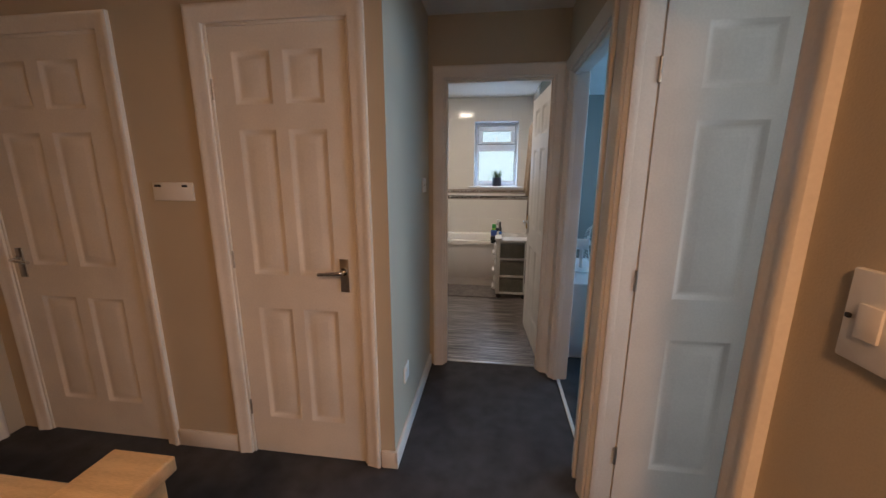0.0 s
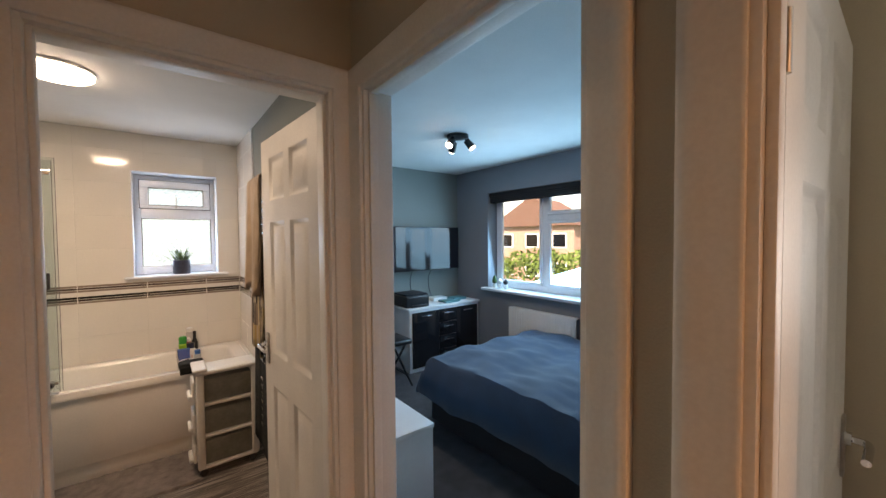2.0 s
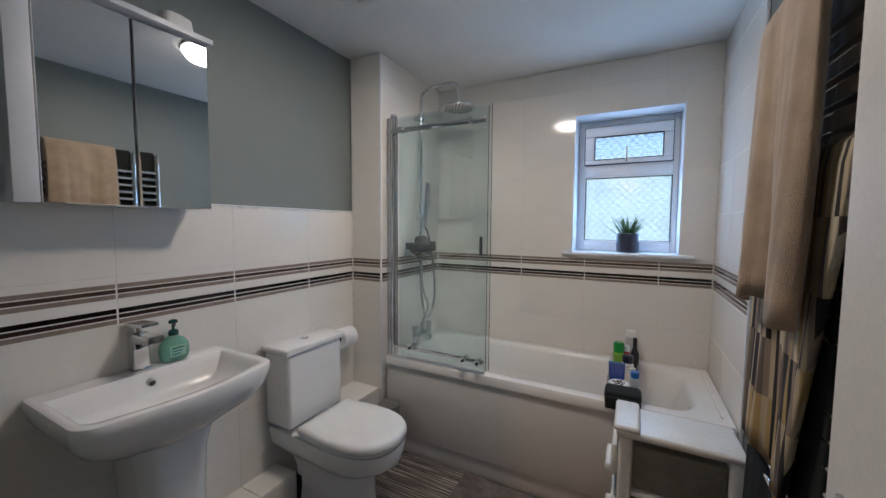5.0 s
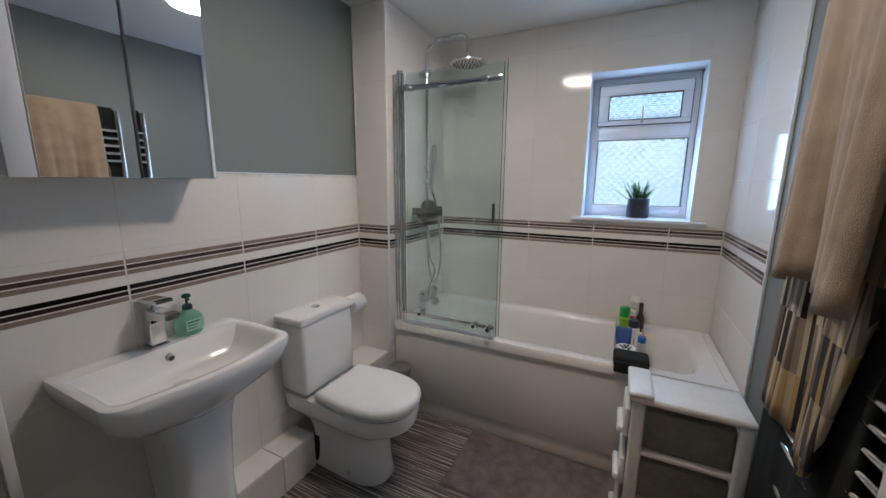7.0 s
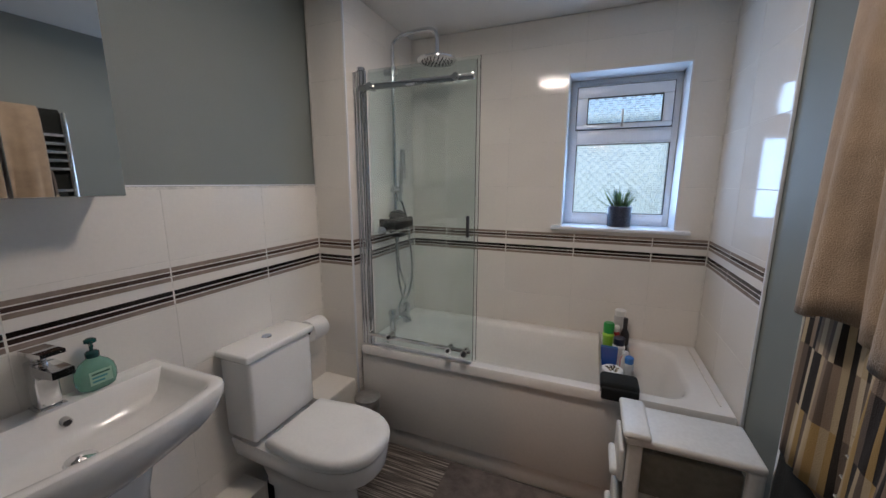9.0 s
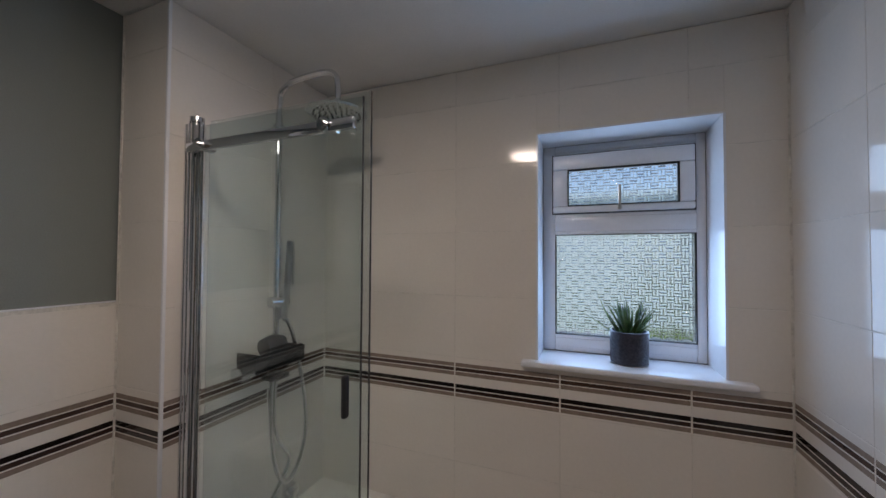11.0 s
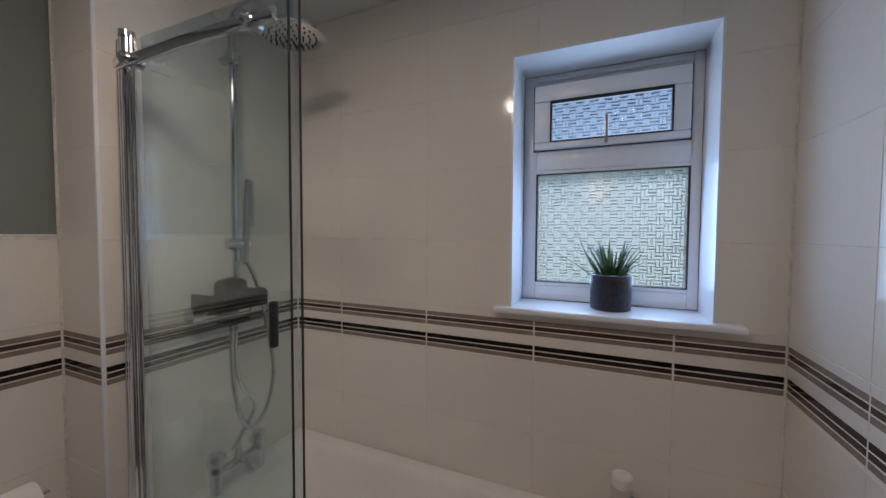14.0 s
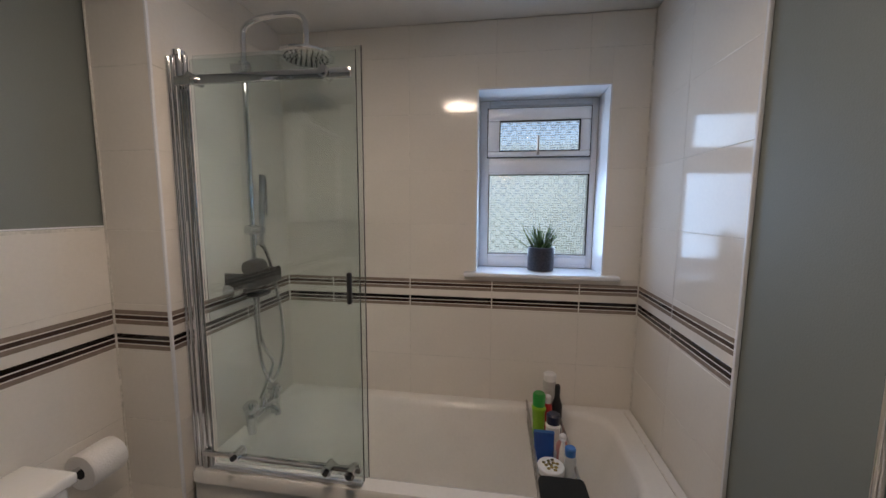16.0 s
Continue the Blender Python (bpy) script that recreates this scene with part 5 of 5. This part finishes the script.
bd = thing("bed", 2.4, 3.0, 0, "double bed with dark base and blue-grey duvet", "bed")
wpart("base", box(1.70, 3.12, 2.32, 3.62, 0.03, 0.30, 0.02, 3), "bedbase", bd)
for x, y in ((1.78, 2.4), (1.78, 3.54), (3.05, 2.4), (3.05, 3.54)):
    wpart("foot", rod((x, y, 0.0), (x, y, 0.035), 0.025), "black", bd)
wpart("mattress", box(1.69, 3.12, 2.31, 3.63, 0.30, 0.47, 0.04, 4), "bedbase", bd)
bm = bmesh.new()
vs = []
for i in range(41):
    row = []
    for j in range(41):
        u, v = i / 40, j / 40
        x, y = 1.60 + 1.42 * u, 2.22 + 1.49 * v
        ex = max(0, 0.1 - (x - 1.60)) / 0.1
        ey = max(0, 0.09 - min(y - 2.22, 3.71 - y)) / 0.09
        drop = 0.28 * min(1, max(ex, ey)) ** 1.6
        row.append(bm.verts.new((x + 0.02 * ex * math.sin(v * 7), y, 0.545 + 0.03 * noise.noise(Vector((u * 5, v * 5, 1))) + 0.014 * noise.noise(Vector((u * 16, v * 11, 7))) - drop)))
    vs.append(row)
for i in range(40):
    for j in range(40):
        bm.faces.new((vs[i][j], vs[i + 1][j], vs[i + 1][j + 1], vs[i][j + 1]))
dv = thing("duvet", 2.3, 3.0, 0.5, "rumpled blue-grey duvet spread over the bed", "duvet")
o = wpart("cover", bm, "duvet", dv)
o.modifiers.new("thickness", "SOLIDIFY").thickness = 0.03
for y in (2.222, 3.708):
    wpart("hem", tube([(1.62, y, 0.245), (1.9, y, 0.262), (2.3, y, 0.255), (2.7, y, 0.268), (3.01, y, 0.26)], 0.009, 8), "duvet", dv)

ch = thing("chest_of_drawers", 2.64, 4.8, 0, "white chest of drawers with black gloss fronts", "chest of drawers")
wpart("carcass", box(2.13, 3.15, 4.60, 5.01, 0.0, 0.685, 0.003), "white_wood", ch)
wpart("top_panel", box(2.115, 3.165, 4.585, 5.015, 0.687, 0.712, 0.003), "white_wood", ch)
for a, b, zs_ in ((2.16, 2.52, ((0.05, 0.665),)), (2.53, 2.77, ((0.05, 0.2), (0.205, 0.355), (0.36, 0.51), (0.515, 0.665))), (2.78, 3.12, ((0.05, 0.665),))):
    for c, d in zs_:
        f = wpart("drawer_front" if b - a < 0.3 else "cupboard_door", box(a, b, 4.582, 4.599, c, d, 0.002), "black_gloss", ch, "black gloss front")
        m_ = (a + b) / 2
        wpart("bar_handle", box(m_ - 0.07, m_ + 0.07, 4.562, 4.572, d - 0.05, d - 0.038, 0.003), "chrome", f)
tv = thing("television", 2.5, 4.9, 1.1, "black flat television on the bedroom wall", "television")
wpart("casing", box(2.09, 3.03, 4.83, 4.87, 1.10, 1.625, 0.006), "black", tv)
wpart("screen", box(2.10, 3.02, 4.826, 4.829, 1.112, 1.615), "screen", tv, smooth=False)
wpart("wall_arm", box(2.5, 2.6, 4.87, 5.03, 1.3, 1.4, 0.004), "black", tv)
for x in (2.35, 2.62):
    cbl = thing("cable", x, 4.95, 0.72, "black cable hanging below the television", "cable")
    wpart("wire", tube([(x, 4.86, 1.11), (x + 0.03, 4.97, 1.0), (x + 0.06, 5.0, 0.85), (x + 0.1, 4.98, 0.72)], 0.004, 6), "black", cbl)
prn = thing("printer", 2.27, 4.82, 0.712, "dark printer standing on the chest of drawers", "printer")
wpart("body", box(2.13, 2.44, 4.66, 4.98, 0.713, 0.84, 0.015, 3), "black", prn)
wpart("lid", box(2.14, 2.43, 4.68, 4.97, 0.84, 0.86, 0.006), "bedbase", prn)
wpart("paper_tray", box(2.18, 2.40, 4.61, 4.66, 0.72, 0.74, 0.004), "black", prn)
for x, y, w, d, z, h, m_, lb in ((2.78, 4.72, 0.22, 0.16, 0.713, 0.02, "teal", "teal folder on the chest of drawers"), (2.72, 4.88, 0.2, 0.14, 0.713, 0.045, "white", "stack of white papers on the chest"), (2.97, 4.8, 0.2, 0.14, 0.713, 0.03, "teal", "green book on the chest of drawers")):
    bk = thing("book", x, y, z, lb, "book")
    wpart("pages", box(x - w / 2, x + w / 2, y - d / 2, y + d / 2, z, z + h, 0.002), m_, bk)

dz = thing("white_cabinet", 0.85, 3.1, 0, "low white cabinet against the bedroom wall", "cabinet")
wpart("carcass", box(0.667, 1.02, 2.67, 3.5, 0.0, 0.575, 0.002), "white_wood", dz)
wpart("top_panel", box(0.667, 1.03, 2.66, 3.51, 0.577, 0.597, 0.002), "white_wood", dz)
for a, b in ((2.68, 3.08), (3.09, 3.49)):
    wpart("door", box(1.021, 1.037, a, b, 0.03, 0.57, 0.002), "white_wood", dz)

fan = thing("desk_fan", 0.84, 3.05, 0.597, "white desk fan on the low cabinet", "fan")
wpart("base", lathe([(0.10, 0.598), (0.1, 0.612), (0.03, 0.625)], 28, (0.84, 3.05, 0)), "white", fan)
wpart("stem", rod((0.84, 3.05, 0.62), (0.84, 3.05, 0.80), 0.016), "white", fan)
wpart("motor", rod((0.78, 3.05, 0.82), (0.88, 3.05, 0.82), 0.045), "white", fan)
cage = wpart("cage", tube([(0.93, 3.05 + 0.165 * math.cos(a * math.pi / 8), 0.82 + 0.165 * math.sin(a * math.pi / 8)) for a in range(17)], 0.005, 6, smooth_steps=2), "white", fan)
for i in range(28):
    a = 2 * math.pi * i / 28
    wpart("wire", tube([(0.96, 3.05 + 0.03 * math.cos(a), 0.82 + 0.03 * math.sin(a)), (0.955, 3.05 + 0.1 * math.cos(a), 0.82 + 0.1 * math.sin(a)), (0.93, 3.05 + 0.165 * math.cos(a), 0.82 + 0.165 * math.sin(a)), (0.88, 3.05 + 0.12 * math.cos(a), 0.82 + 0.12 * math.sin(a))], 0.0016, 5, smooth_steps=2), "white", cage)
for i in range(3):
    a = 2.1 * i
    wpart("blade", loft([[(0.91, 3.05 + r_ * math.cos(a + d), 0.82 + r_ * math.sin(a + d)) for r_, d in ((0.03, -0.4), (0.14, -0.35), (0.145, 0.35), (0.03, 0.4))], [(0.914, 3.05 + r_ * math.cos(a + d), 0.82 + r_ * math.sin(a + d)) for r_, d in ((0.03, -0.4), (0.14, -0.35), (0.145, 0.35), (0.03, 0.4))]]), "white", fan)

chr_ = thing("folding_chair", 1.78, 4.5, 0, "black folding chair beside the chest of drawers", "chair")
for y in (4.33, 4.68):
    wpart("front_leg", rod((1.98, y, 0.0), (1.62, y, 0.75), 0.011), "black", chr_)
    wpart("rear_leg", rod((1.62, y + 0.02, 0.0), (1.93, y + 0.02, 0.45), 0.011), "black", chr_)
wpart("seat", box(1.64, 2.0, 4.34, 4.68, 0.42, 0.475, 0.022, 3), "black", chr_)
wpart("backrest", box(1.58, 1.64, 4.32, 4.70, 0.60, 0.82, 0.025, 3), "black", chr_)
wpart("stretcher", rod((1.93, 4.33, 0.12), (1.93, 4.68, 0.12), 0.008), "black", chr_)

sp = thing("spot_lamp", 1.97, 3.58, CEIL, "black three-armed ceiling spot lamp, lit", "ceiling lamp")
wpart("base", lathe([(0.09, CEIL), (0.09, CEIL - 0.02), (0.02, CEIL - 0.03)], 28, (1.97, 3.58, 0)), "black", sp)
for i in range(3):
    a = radians(120 * i + 75)
    d = Vector((math.cos(a), math.sin(a), 0))
    c = Vector((1.97, 3.58, CEIL - 0.045)) + d * 0.07
    wpart("arm", rod((1.97 + d.x * 0.05, 3.58 + d.y * 0.05, CEIL - 0.02), tuple(c), 0.006), "chrome", sp)
    s_ = wpart("spot_head", rod(tuple(c), tuple(c + d * 0.05 + Vector((0, 0, -0.06))), 0.026, 0.032), "black", sp)
    wpart("bulb", rod(tuple(c + d * 0.048 + Vector((0, 0, -0.058))), tuple(c + d * 0.053 + Vector((0, 0, -0.064))), 0.026), "spotglow", s_)

for k, (y, m_, lb) in enumerate(((4.36, "leaf", "tiny green cactus in a pot on the sill"), (4.27, "white", "small white ornament on the bedroom sill"), (4.18, "black", "small round dark clock on the sill"))):
    o = thing("ornament", 3.2, y, BWIN[2], lb, "ornament", group="ornaments on the bedroom sill")
    wpart("foot", rod((3.2, y, BWIN[2] + 0.004), (3.2, y, BWIN[2] + 0.05), 0.025), "white", o)
    wpart("body", lathe([(0.008, 0.05), (0.028, 0.07), (0.03, 0.09), (0.01, 0.12 + 0.03 * (k == 0))], 16, (3.2, y, BWIN[2])), m_, o)
for x, z, w, h, m_, lb in ((1.12, 1.42, 0.22, 0.42, "wood", "brown cork board on the bedroom wall"), (1.12, 1.08, 0.2, 0.26, "white", "pinned print with dark blue blocks")):
    pc = thing("wall_picture", x, 5.02, z, lb, "picture")
    wpart("board", box(x - w / 2, x + w / 2, 5.012, 5.029, z - h / 2, z + h / 2, 0.002), material("board_" + m_, (0.2, 0.1, 0.05) if m_ == "wood" else (0.6, 0.62, 0.66), 0.8), pc)
    if m_ == "white":
        for i in range(3):
            wpart("print_block", box(x - 0.07, x + 0.05, 5.009, 5.0118, z - 0.1 + i * 0.08, z - 0.05 + i * 0.08), "teal" if i == 1 else "duvet", pc, smooth=False)

lmp = thing("floor_lamp", 2.3, 1.03, 0, "slender floor lamp with brass shades in the second bedroom", "floor lamp")
wpart("base", lathe([(0.12, 0.005), (0.12, 0.02), (0.01, 0.03)], 28, (2.3, 1.03, 0)), "brass", lmp)
wpart("pole", rod((2.3, 1.03, 0.02), (2.3, 1.03, 1.2), 0.009), "chrome", lmp)
for dx, z in ((-0.01, 1.11), (0.05, 0.98)):
    wpart("shade", rod((2.3, 1.03 + dx, z - 0.045), (2.3, 1.03 + dx, z + 0.045), 0.034), "brass", lmp)

# ---- bathroom: tiles and striped borders ----
ROWS = ((0.0, 0.0375), (0.039, 0.2825), (0.284, 0.5275), (0.529, 0.7725), (0.774, 1.0175), (1.183, 1.4265), (1.428, 1.6785), (1.68, 1.9355), (1.937, 2.1905), (2.192, 2.332))
STRIPES = ((1.1445, 1.1600, "stripe_grey"), (1.1275, 1.1420, "stripe_brown"), (1.1095, 1.1250, "stripe_grey"), (1.0605, 1.0770, "stripe_black"), (1.0430, 1.0580, "stripe_dark"), (1.0250, 1.0405, "stripe_grey"))
tile_cache = {}


def tile_mesh(w, h, mat):
    """One bevelled tile in the xz plane with its glaze at y = 0, facing -y."""
    key = (round(w, 4), round(h, 4), mat)
    if key not in tile_cache:
        bm = bmesh.new()
        b, t = min(0.0012, h * 0.2), 0.008
        loops = [[(x, y, z) for x, z in ((g, g), (w - g, g), (w - g, h - g), (g, h - g))] for g, y in ((0, t), (0, b), (b, 0))]
        rows = [[bm.verts.new(p) for p in l_] for l_ in loops]
        for a, c in zip(rows, rows[1:]):
            for i in range(4):
                bm.faces.new((a[i], a[(i + 1) % 4], c[(i + 1) % 4], c[i]))
        bm.faces.new(rows[-1])
        me = bpy.data.meshes.new("tile")
        bm.to_mesh(me)
        bm.free()
        me.materials.append(M[mat])
        tile_cache[key] = me
    return tile_cache[key]


def place_tile(name, parent, m, w, h, mat, tilt):
    ob = new(name, tile_mesh(w, h, mat))
    ob.parent = parent
    ob.matrix_basis = m @ pose(0, 0, 0, tilt[0], 0, tilt[1])
    return ob


tile_rnd = random.Random(11)


def tiled(name, origin, rz, length, joints, ztop, label, zlow=0.0, hole=None, border=True):
    """Tiles over a stretch of wall; local x runs along it from the origin, glaze facing local -y."""
    e = thing(name, origin[0], origin[1], 0, label, "tiles", kind="structure", rz=rz)
    cuts = [0.0] + [j for j in joints if 0.01 < j < length - 0.01] + [length]
    parts_ = [(0.0005, length - 0.0005, zlow, ztop - 0.001)]
    if hole:
        parts_ = [(0.0005, hole[0], zlow, ztop - 0.001), (hole[1], length - 0.0005, zlow, ztop - 0.001), (hole[0], hole[1], zlow, hole[2]), (hole[0], hole[1], hole[3], ztop - 0.001)]
    for p in parts_:
        part("grout", box(p[0], p[1], 0.0009, 0.0095, p[2], p[3]), "grout", e, smooth=False)
    bands = [(a, min(b, ztop)) for a, b in ROWS if a < ztop - 0.01 and b > zlow]
    for a, b in zip(cuts, cuts[1:]):
        a, b = a + 0.0007, b - 0.0007
        pieces = [(a, b, max(c, zlow), d) for c, d in bands]
        if hole:
            cut = []
            for p in pieces:
                if p[1] <= hole[0] or p[0] >= hole[1] or p[3] <= hole[2] or p[2] >= hole[3]:
                    cut.append(p)
                    continue
                if p[0] < hole[0]:
                    cut.append((p[0], hole[0], p[2], p[3]))
                if p[1] > hole[1]:
                    cut.append((hole[1], p[1], p[2], p[3]))
                m0, m1 = max(p[0], hole[0]), min(p[1], hole[1])
                if p[2] < hole[2]:
                    cut.append((m0, m1, p[2], hole[2]))
                if p[3] > hole[3]:
                    cut.append((m0, m1, hole[3], p[3]))
            pieces = cut
        for p in pieces:
            if p[1] - p[0] > 0.006 and p[3] - p[2] > 0.006:
                place_tile("tile", e, pose(p[0], tile_rnd.uniform(0, 0.0002), p[2]), p[1] - p[0], p[3] - p[2], "tile", (tile_rnd.uniform(-0.05, 0.05), tile_rnd.uniform(-0.03, 0.03)))
        if border and b - a > 0.006:
            bt_ = place_tile("border_tile", e, pose(a, 0.0002, 1.018), b - a, 0.164, "tile", (0, 0))
            for c, d, m_ in STRIPES:
                s_ = new("stripe", tile_mesh(b - a - 0.003, d - c, m_))
                s_.parent = bt_
                s_.matrix_basis = pose(0.0015, -0.0007, c - 1.018)
    return e


JX = [-0.883 - 0.4, -0.883, -0.485, -0.085, 0.315]
L_N = BX1 - PX
tn = tiled("wall_tiles_north", (PX, BY1), 0, L_N, [j - PX for j in JX], 2.333, "glazed white wall tiles with brown striped border", 0.5, (WIN[0] - PX, WIN[1] - PX, WIN[2] - 0.02, WIN[3]))
tiled("wall_tiles_east", (BX1, BY1), -90, BY1 - 4.345, [BY1 - 4.70], 2.333, "glazed white wall tiles with brown striped border", 0.5)
tiled("wall_tiles_recess", (PX, PY), 90, BY1 - PY, [0.38], 2.333, "glazed white wall tiles behind the shower", 0.5)
tiled("wall_tiles_pillar", (BX0, PY), 0, PX - BX0, [], 2.333, "glazed white tiles on the pillar", 0.0)
tiled("wall_tiles_west", (BX0, 2.56), 90, PY - 2.56, [v - 2.56 for v in (2.765, 3.168, 3.572, 3.978)], 1.437, "glazed white half-height wall tiles with striped border", 0.0)
bx = thing("boxing_tiles", 0, 0, 0, "white tiles on the pipe boxing", "tiles", kind="structure")
for a, b in ((2.57, 2.765), (2.769, 3.168), (3.172, 3.572), (3.576, 3.75)):
    part("tile", box(-1.212, -1.204, a, b, 0.004, 0.178, 0.0012, 1), "tile", bx, smooth=False)
    part("tile", box(-1.342, -1.204, a, b, 0.179, 0.187, 0.0012, 1), "tile", bx, smooth=False)
part("tile", box(-1.35, -1.204, 3.751, 3.759, 0.004, 0.187, 0.0012, 1), "tile", bx, smooth=False)
part("tile", box(-1.152, -1.144, 4.082, 4.318, 0.004, 0.378, 0.0012, 1), "tile", bx, smooth=False)
part("tile", box(-1.342, -1.144, 4.082, 4.318, 0.379, 0.387, 0.0012, 1), "tile", bx, smooth=False)
part("tile", box(-1.342, -1.153, 4.082, 4.09, 0.004, 0.378, 0.0012, 1), "tile", bx, smooth=False)
for nm, cx_, cy_, zlo, zhi in (("trim_corner_northeast", BX1 - 0.002, BY1 - 0.002, 0.5, 2.332), ("trim_corner_pillar", BX0 + 0.002, PY - 0.002, 0.0, 2.332), ("trim_corner_recess", PX + 0.002, BY1 - 0.002, 0.5, 2.332)):
    part(nm, box(cx_ - 0.003, cx_ + 0.003, cy_ - 0.003, cy_ + 0.003, zlo, zhi, 0.0015, 1), "grout", kind="structure", label="pale grout line in the tiled corner", smooth=False)
part("trim_pillar", box(PX - 0.008, PX + 0.0015, PY - 0.0015, PY + 0.008, 0.0, 2.333, 0.002), "upvc", kind="structure", label="white plastic tile trim")
part("trim_east", box(BX1 - 0.002, BX1 + 0.009, 4.334, 4.345, 0.0, 2.333, 0.002), "upvc", kind="structure", label="white plastic tile trim")
part("trim_west", box(BX0 - 0.009, BX0 + 0.001, 2.56, PY, 1.437, 1.442, 0.001), "upvc", kind="structure", label="white plastic tile trim")

# ---- outside ----
slab("ground", "grass", -60, 80, -60, 80, -2.75, -2.7, "grass garden below the upper floor")


def hedge(x0, x1, y0, y1, z1, seed, label):
    """Clumps of small leaves on stems, with an uneven outline."""
    e = thing("hedge", (x0 + x1) / 2, (y0 + y1) / 2, -2.7, label, "hedge")
    r = random.Random(seed)
    verts, faces = [], []
    n = 5200
    for i in range(n):
        x, y = r.uniform(x0, x1), r.uniform(y0, y1)
        top = z1 + 0.35 * noise.noise(Vector((x * 1.3, y * 1.3, seed)))
        z = -2.7 + (top + 2.7) * (1 - r.random() ** 2.2)
        c, s = Vector((x, y, z)), r.uniform(0.05, 0.13)
        a, b = Vector((r.gauss(0, 1), r.gauss(0, 1), r.gauss(0, 1))).normalized(), Vector((r.gauss(0, 1), r.gauss(0, 1), r.gauss(0, 1))).normalized()
        k = len(verts)
        verts += [c - a * s, c + b * s * 0.5, c + a * s, c - b * s * 0.5]
        faces.append((k, k + 1, k + 2, k + 3))
    me = bpy.data.meshes.new("foliage")
    me.from_pydata([tuple(v - e.matrix_basis.translation) for v in verts], [], faces)
    me.materials.append(M["foliage"])
    o = new("foliage", me)
    o.parent = e
    tagged(o, kind="stuff")
    for i in range(5):
        x, y = x0 + (x1 - x0) * (i + 0.5) / 5, (y0 + y1) / 2
        wpart("stem", rod((x, y, -2.7), (x + 0.1, y, z1 - 0.4), 0.05, 0.02, 8), "soil", e)


hedge(8.5, 10.5, 2.5, 9, 0.95, 3, "tall green garden hedge outside the bedroom")
hedge(8.0, 10.0, -5, 2.5, 0.75, 4, "yellow-green garden shrubs beside the hedge")
hedge(9, 10.5, 9, 16, 0.7, 5, "green shrubs beside the garden path")
hedge(1.2, 6, 13.5, 15.5, -0.4, 8, "green shrubs behind the bathroom window")


def house(x, y, w, d, label, rz=0, wall="brick"):
    e = thing("house", x, y, -2.7, label, "house", rz=rz)
    part("wall", box(-w / 2, w / 2, -d / 2, d / 2, 0, 5.2), wall, e, smooth=False)
    bm = bmesh.new()
    p = [(-w / 2 - 0.3, -d / 2 - 0.4, 5.1), (w / 2 + 0.3, -d / 2 - 0.4, 5.1), (w / 2 + 0.3, d / 2 + 0.4, 5.1), (-w / 2 - 0.3, d / 2 + 0.4, 5.1), (-w / 2 - 0.3, 0, 7.6), (w / 2 + 0.3, 0, 7.6)]
    v = [bm.verts.new(q) for q in p]
    for f in ((0, 1, 5, 4), (2, 3, 4, 5), (0, 4, 3), (1, 2, 5), (0, 3, 2, 1)):
        bm.faces.new([v[i] for i in f])
    part("roof", bm, "roof", e, smooth=False)
    for sx in (-1, 1):
        for i in range(3):
            for z in (0.9, 3.3):
                yy = -d / 2 + d * (i + 0.5) / 3
                wn_ = part("window", box(sx * w / 2 - 0.04, sx * w / 2 + 0.04, yy - 0.6, yy + 0.6, z, z + 1.2), "upvc", e, smooth=False)
                part("pane", box(sx * w / 2 - 0.05, sx * w / 2 + 0.05, yy - 0.5, yy + 0.5, z + 0.1, z + 1.1), "screen", wn_, smooth=False)
    return e


house(44, 20, 9, 11, "red brick house with a tiled roof beyond the garden")
# Pale block added outside to brighten the bathroom pane; no such building is known.
out = thing("outbuilding", -1, 19, -2.7, "added pale block brightening the view through the bathroom window", "outbuilding")
part("wall", box(-7, 7, -3, 3, 0, 6.1), "render", out, smooth=False)
part("roof", box(-7.2, 7.2, -3.2, 3.2, 6.1, 6.3, 0.02), "render", out, smooth=False)
house(47, 2, 9, 10, "red brick house across the gardens", 6)
house(27.5, 21.5, 6, 7, "red brick house close beyond the garden hedge", 14)
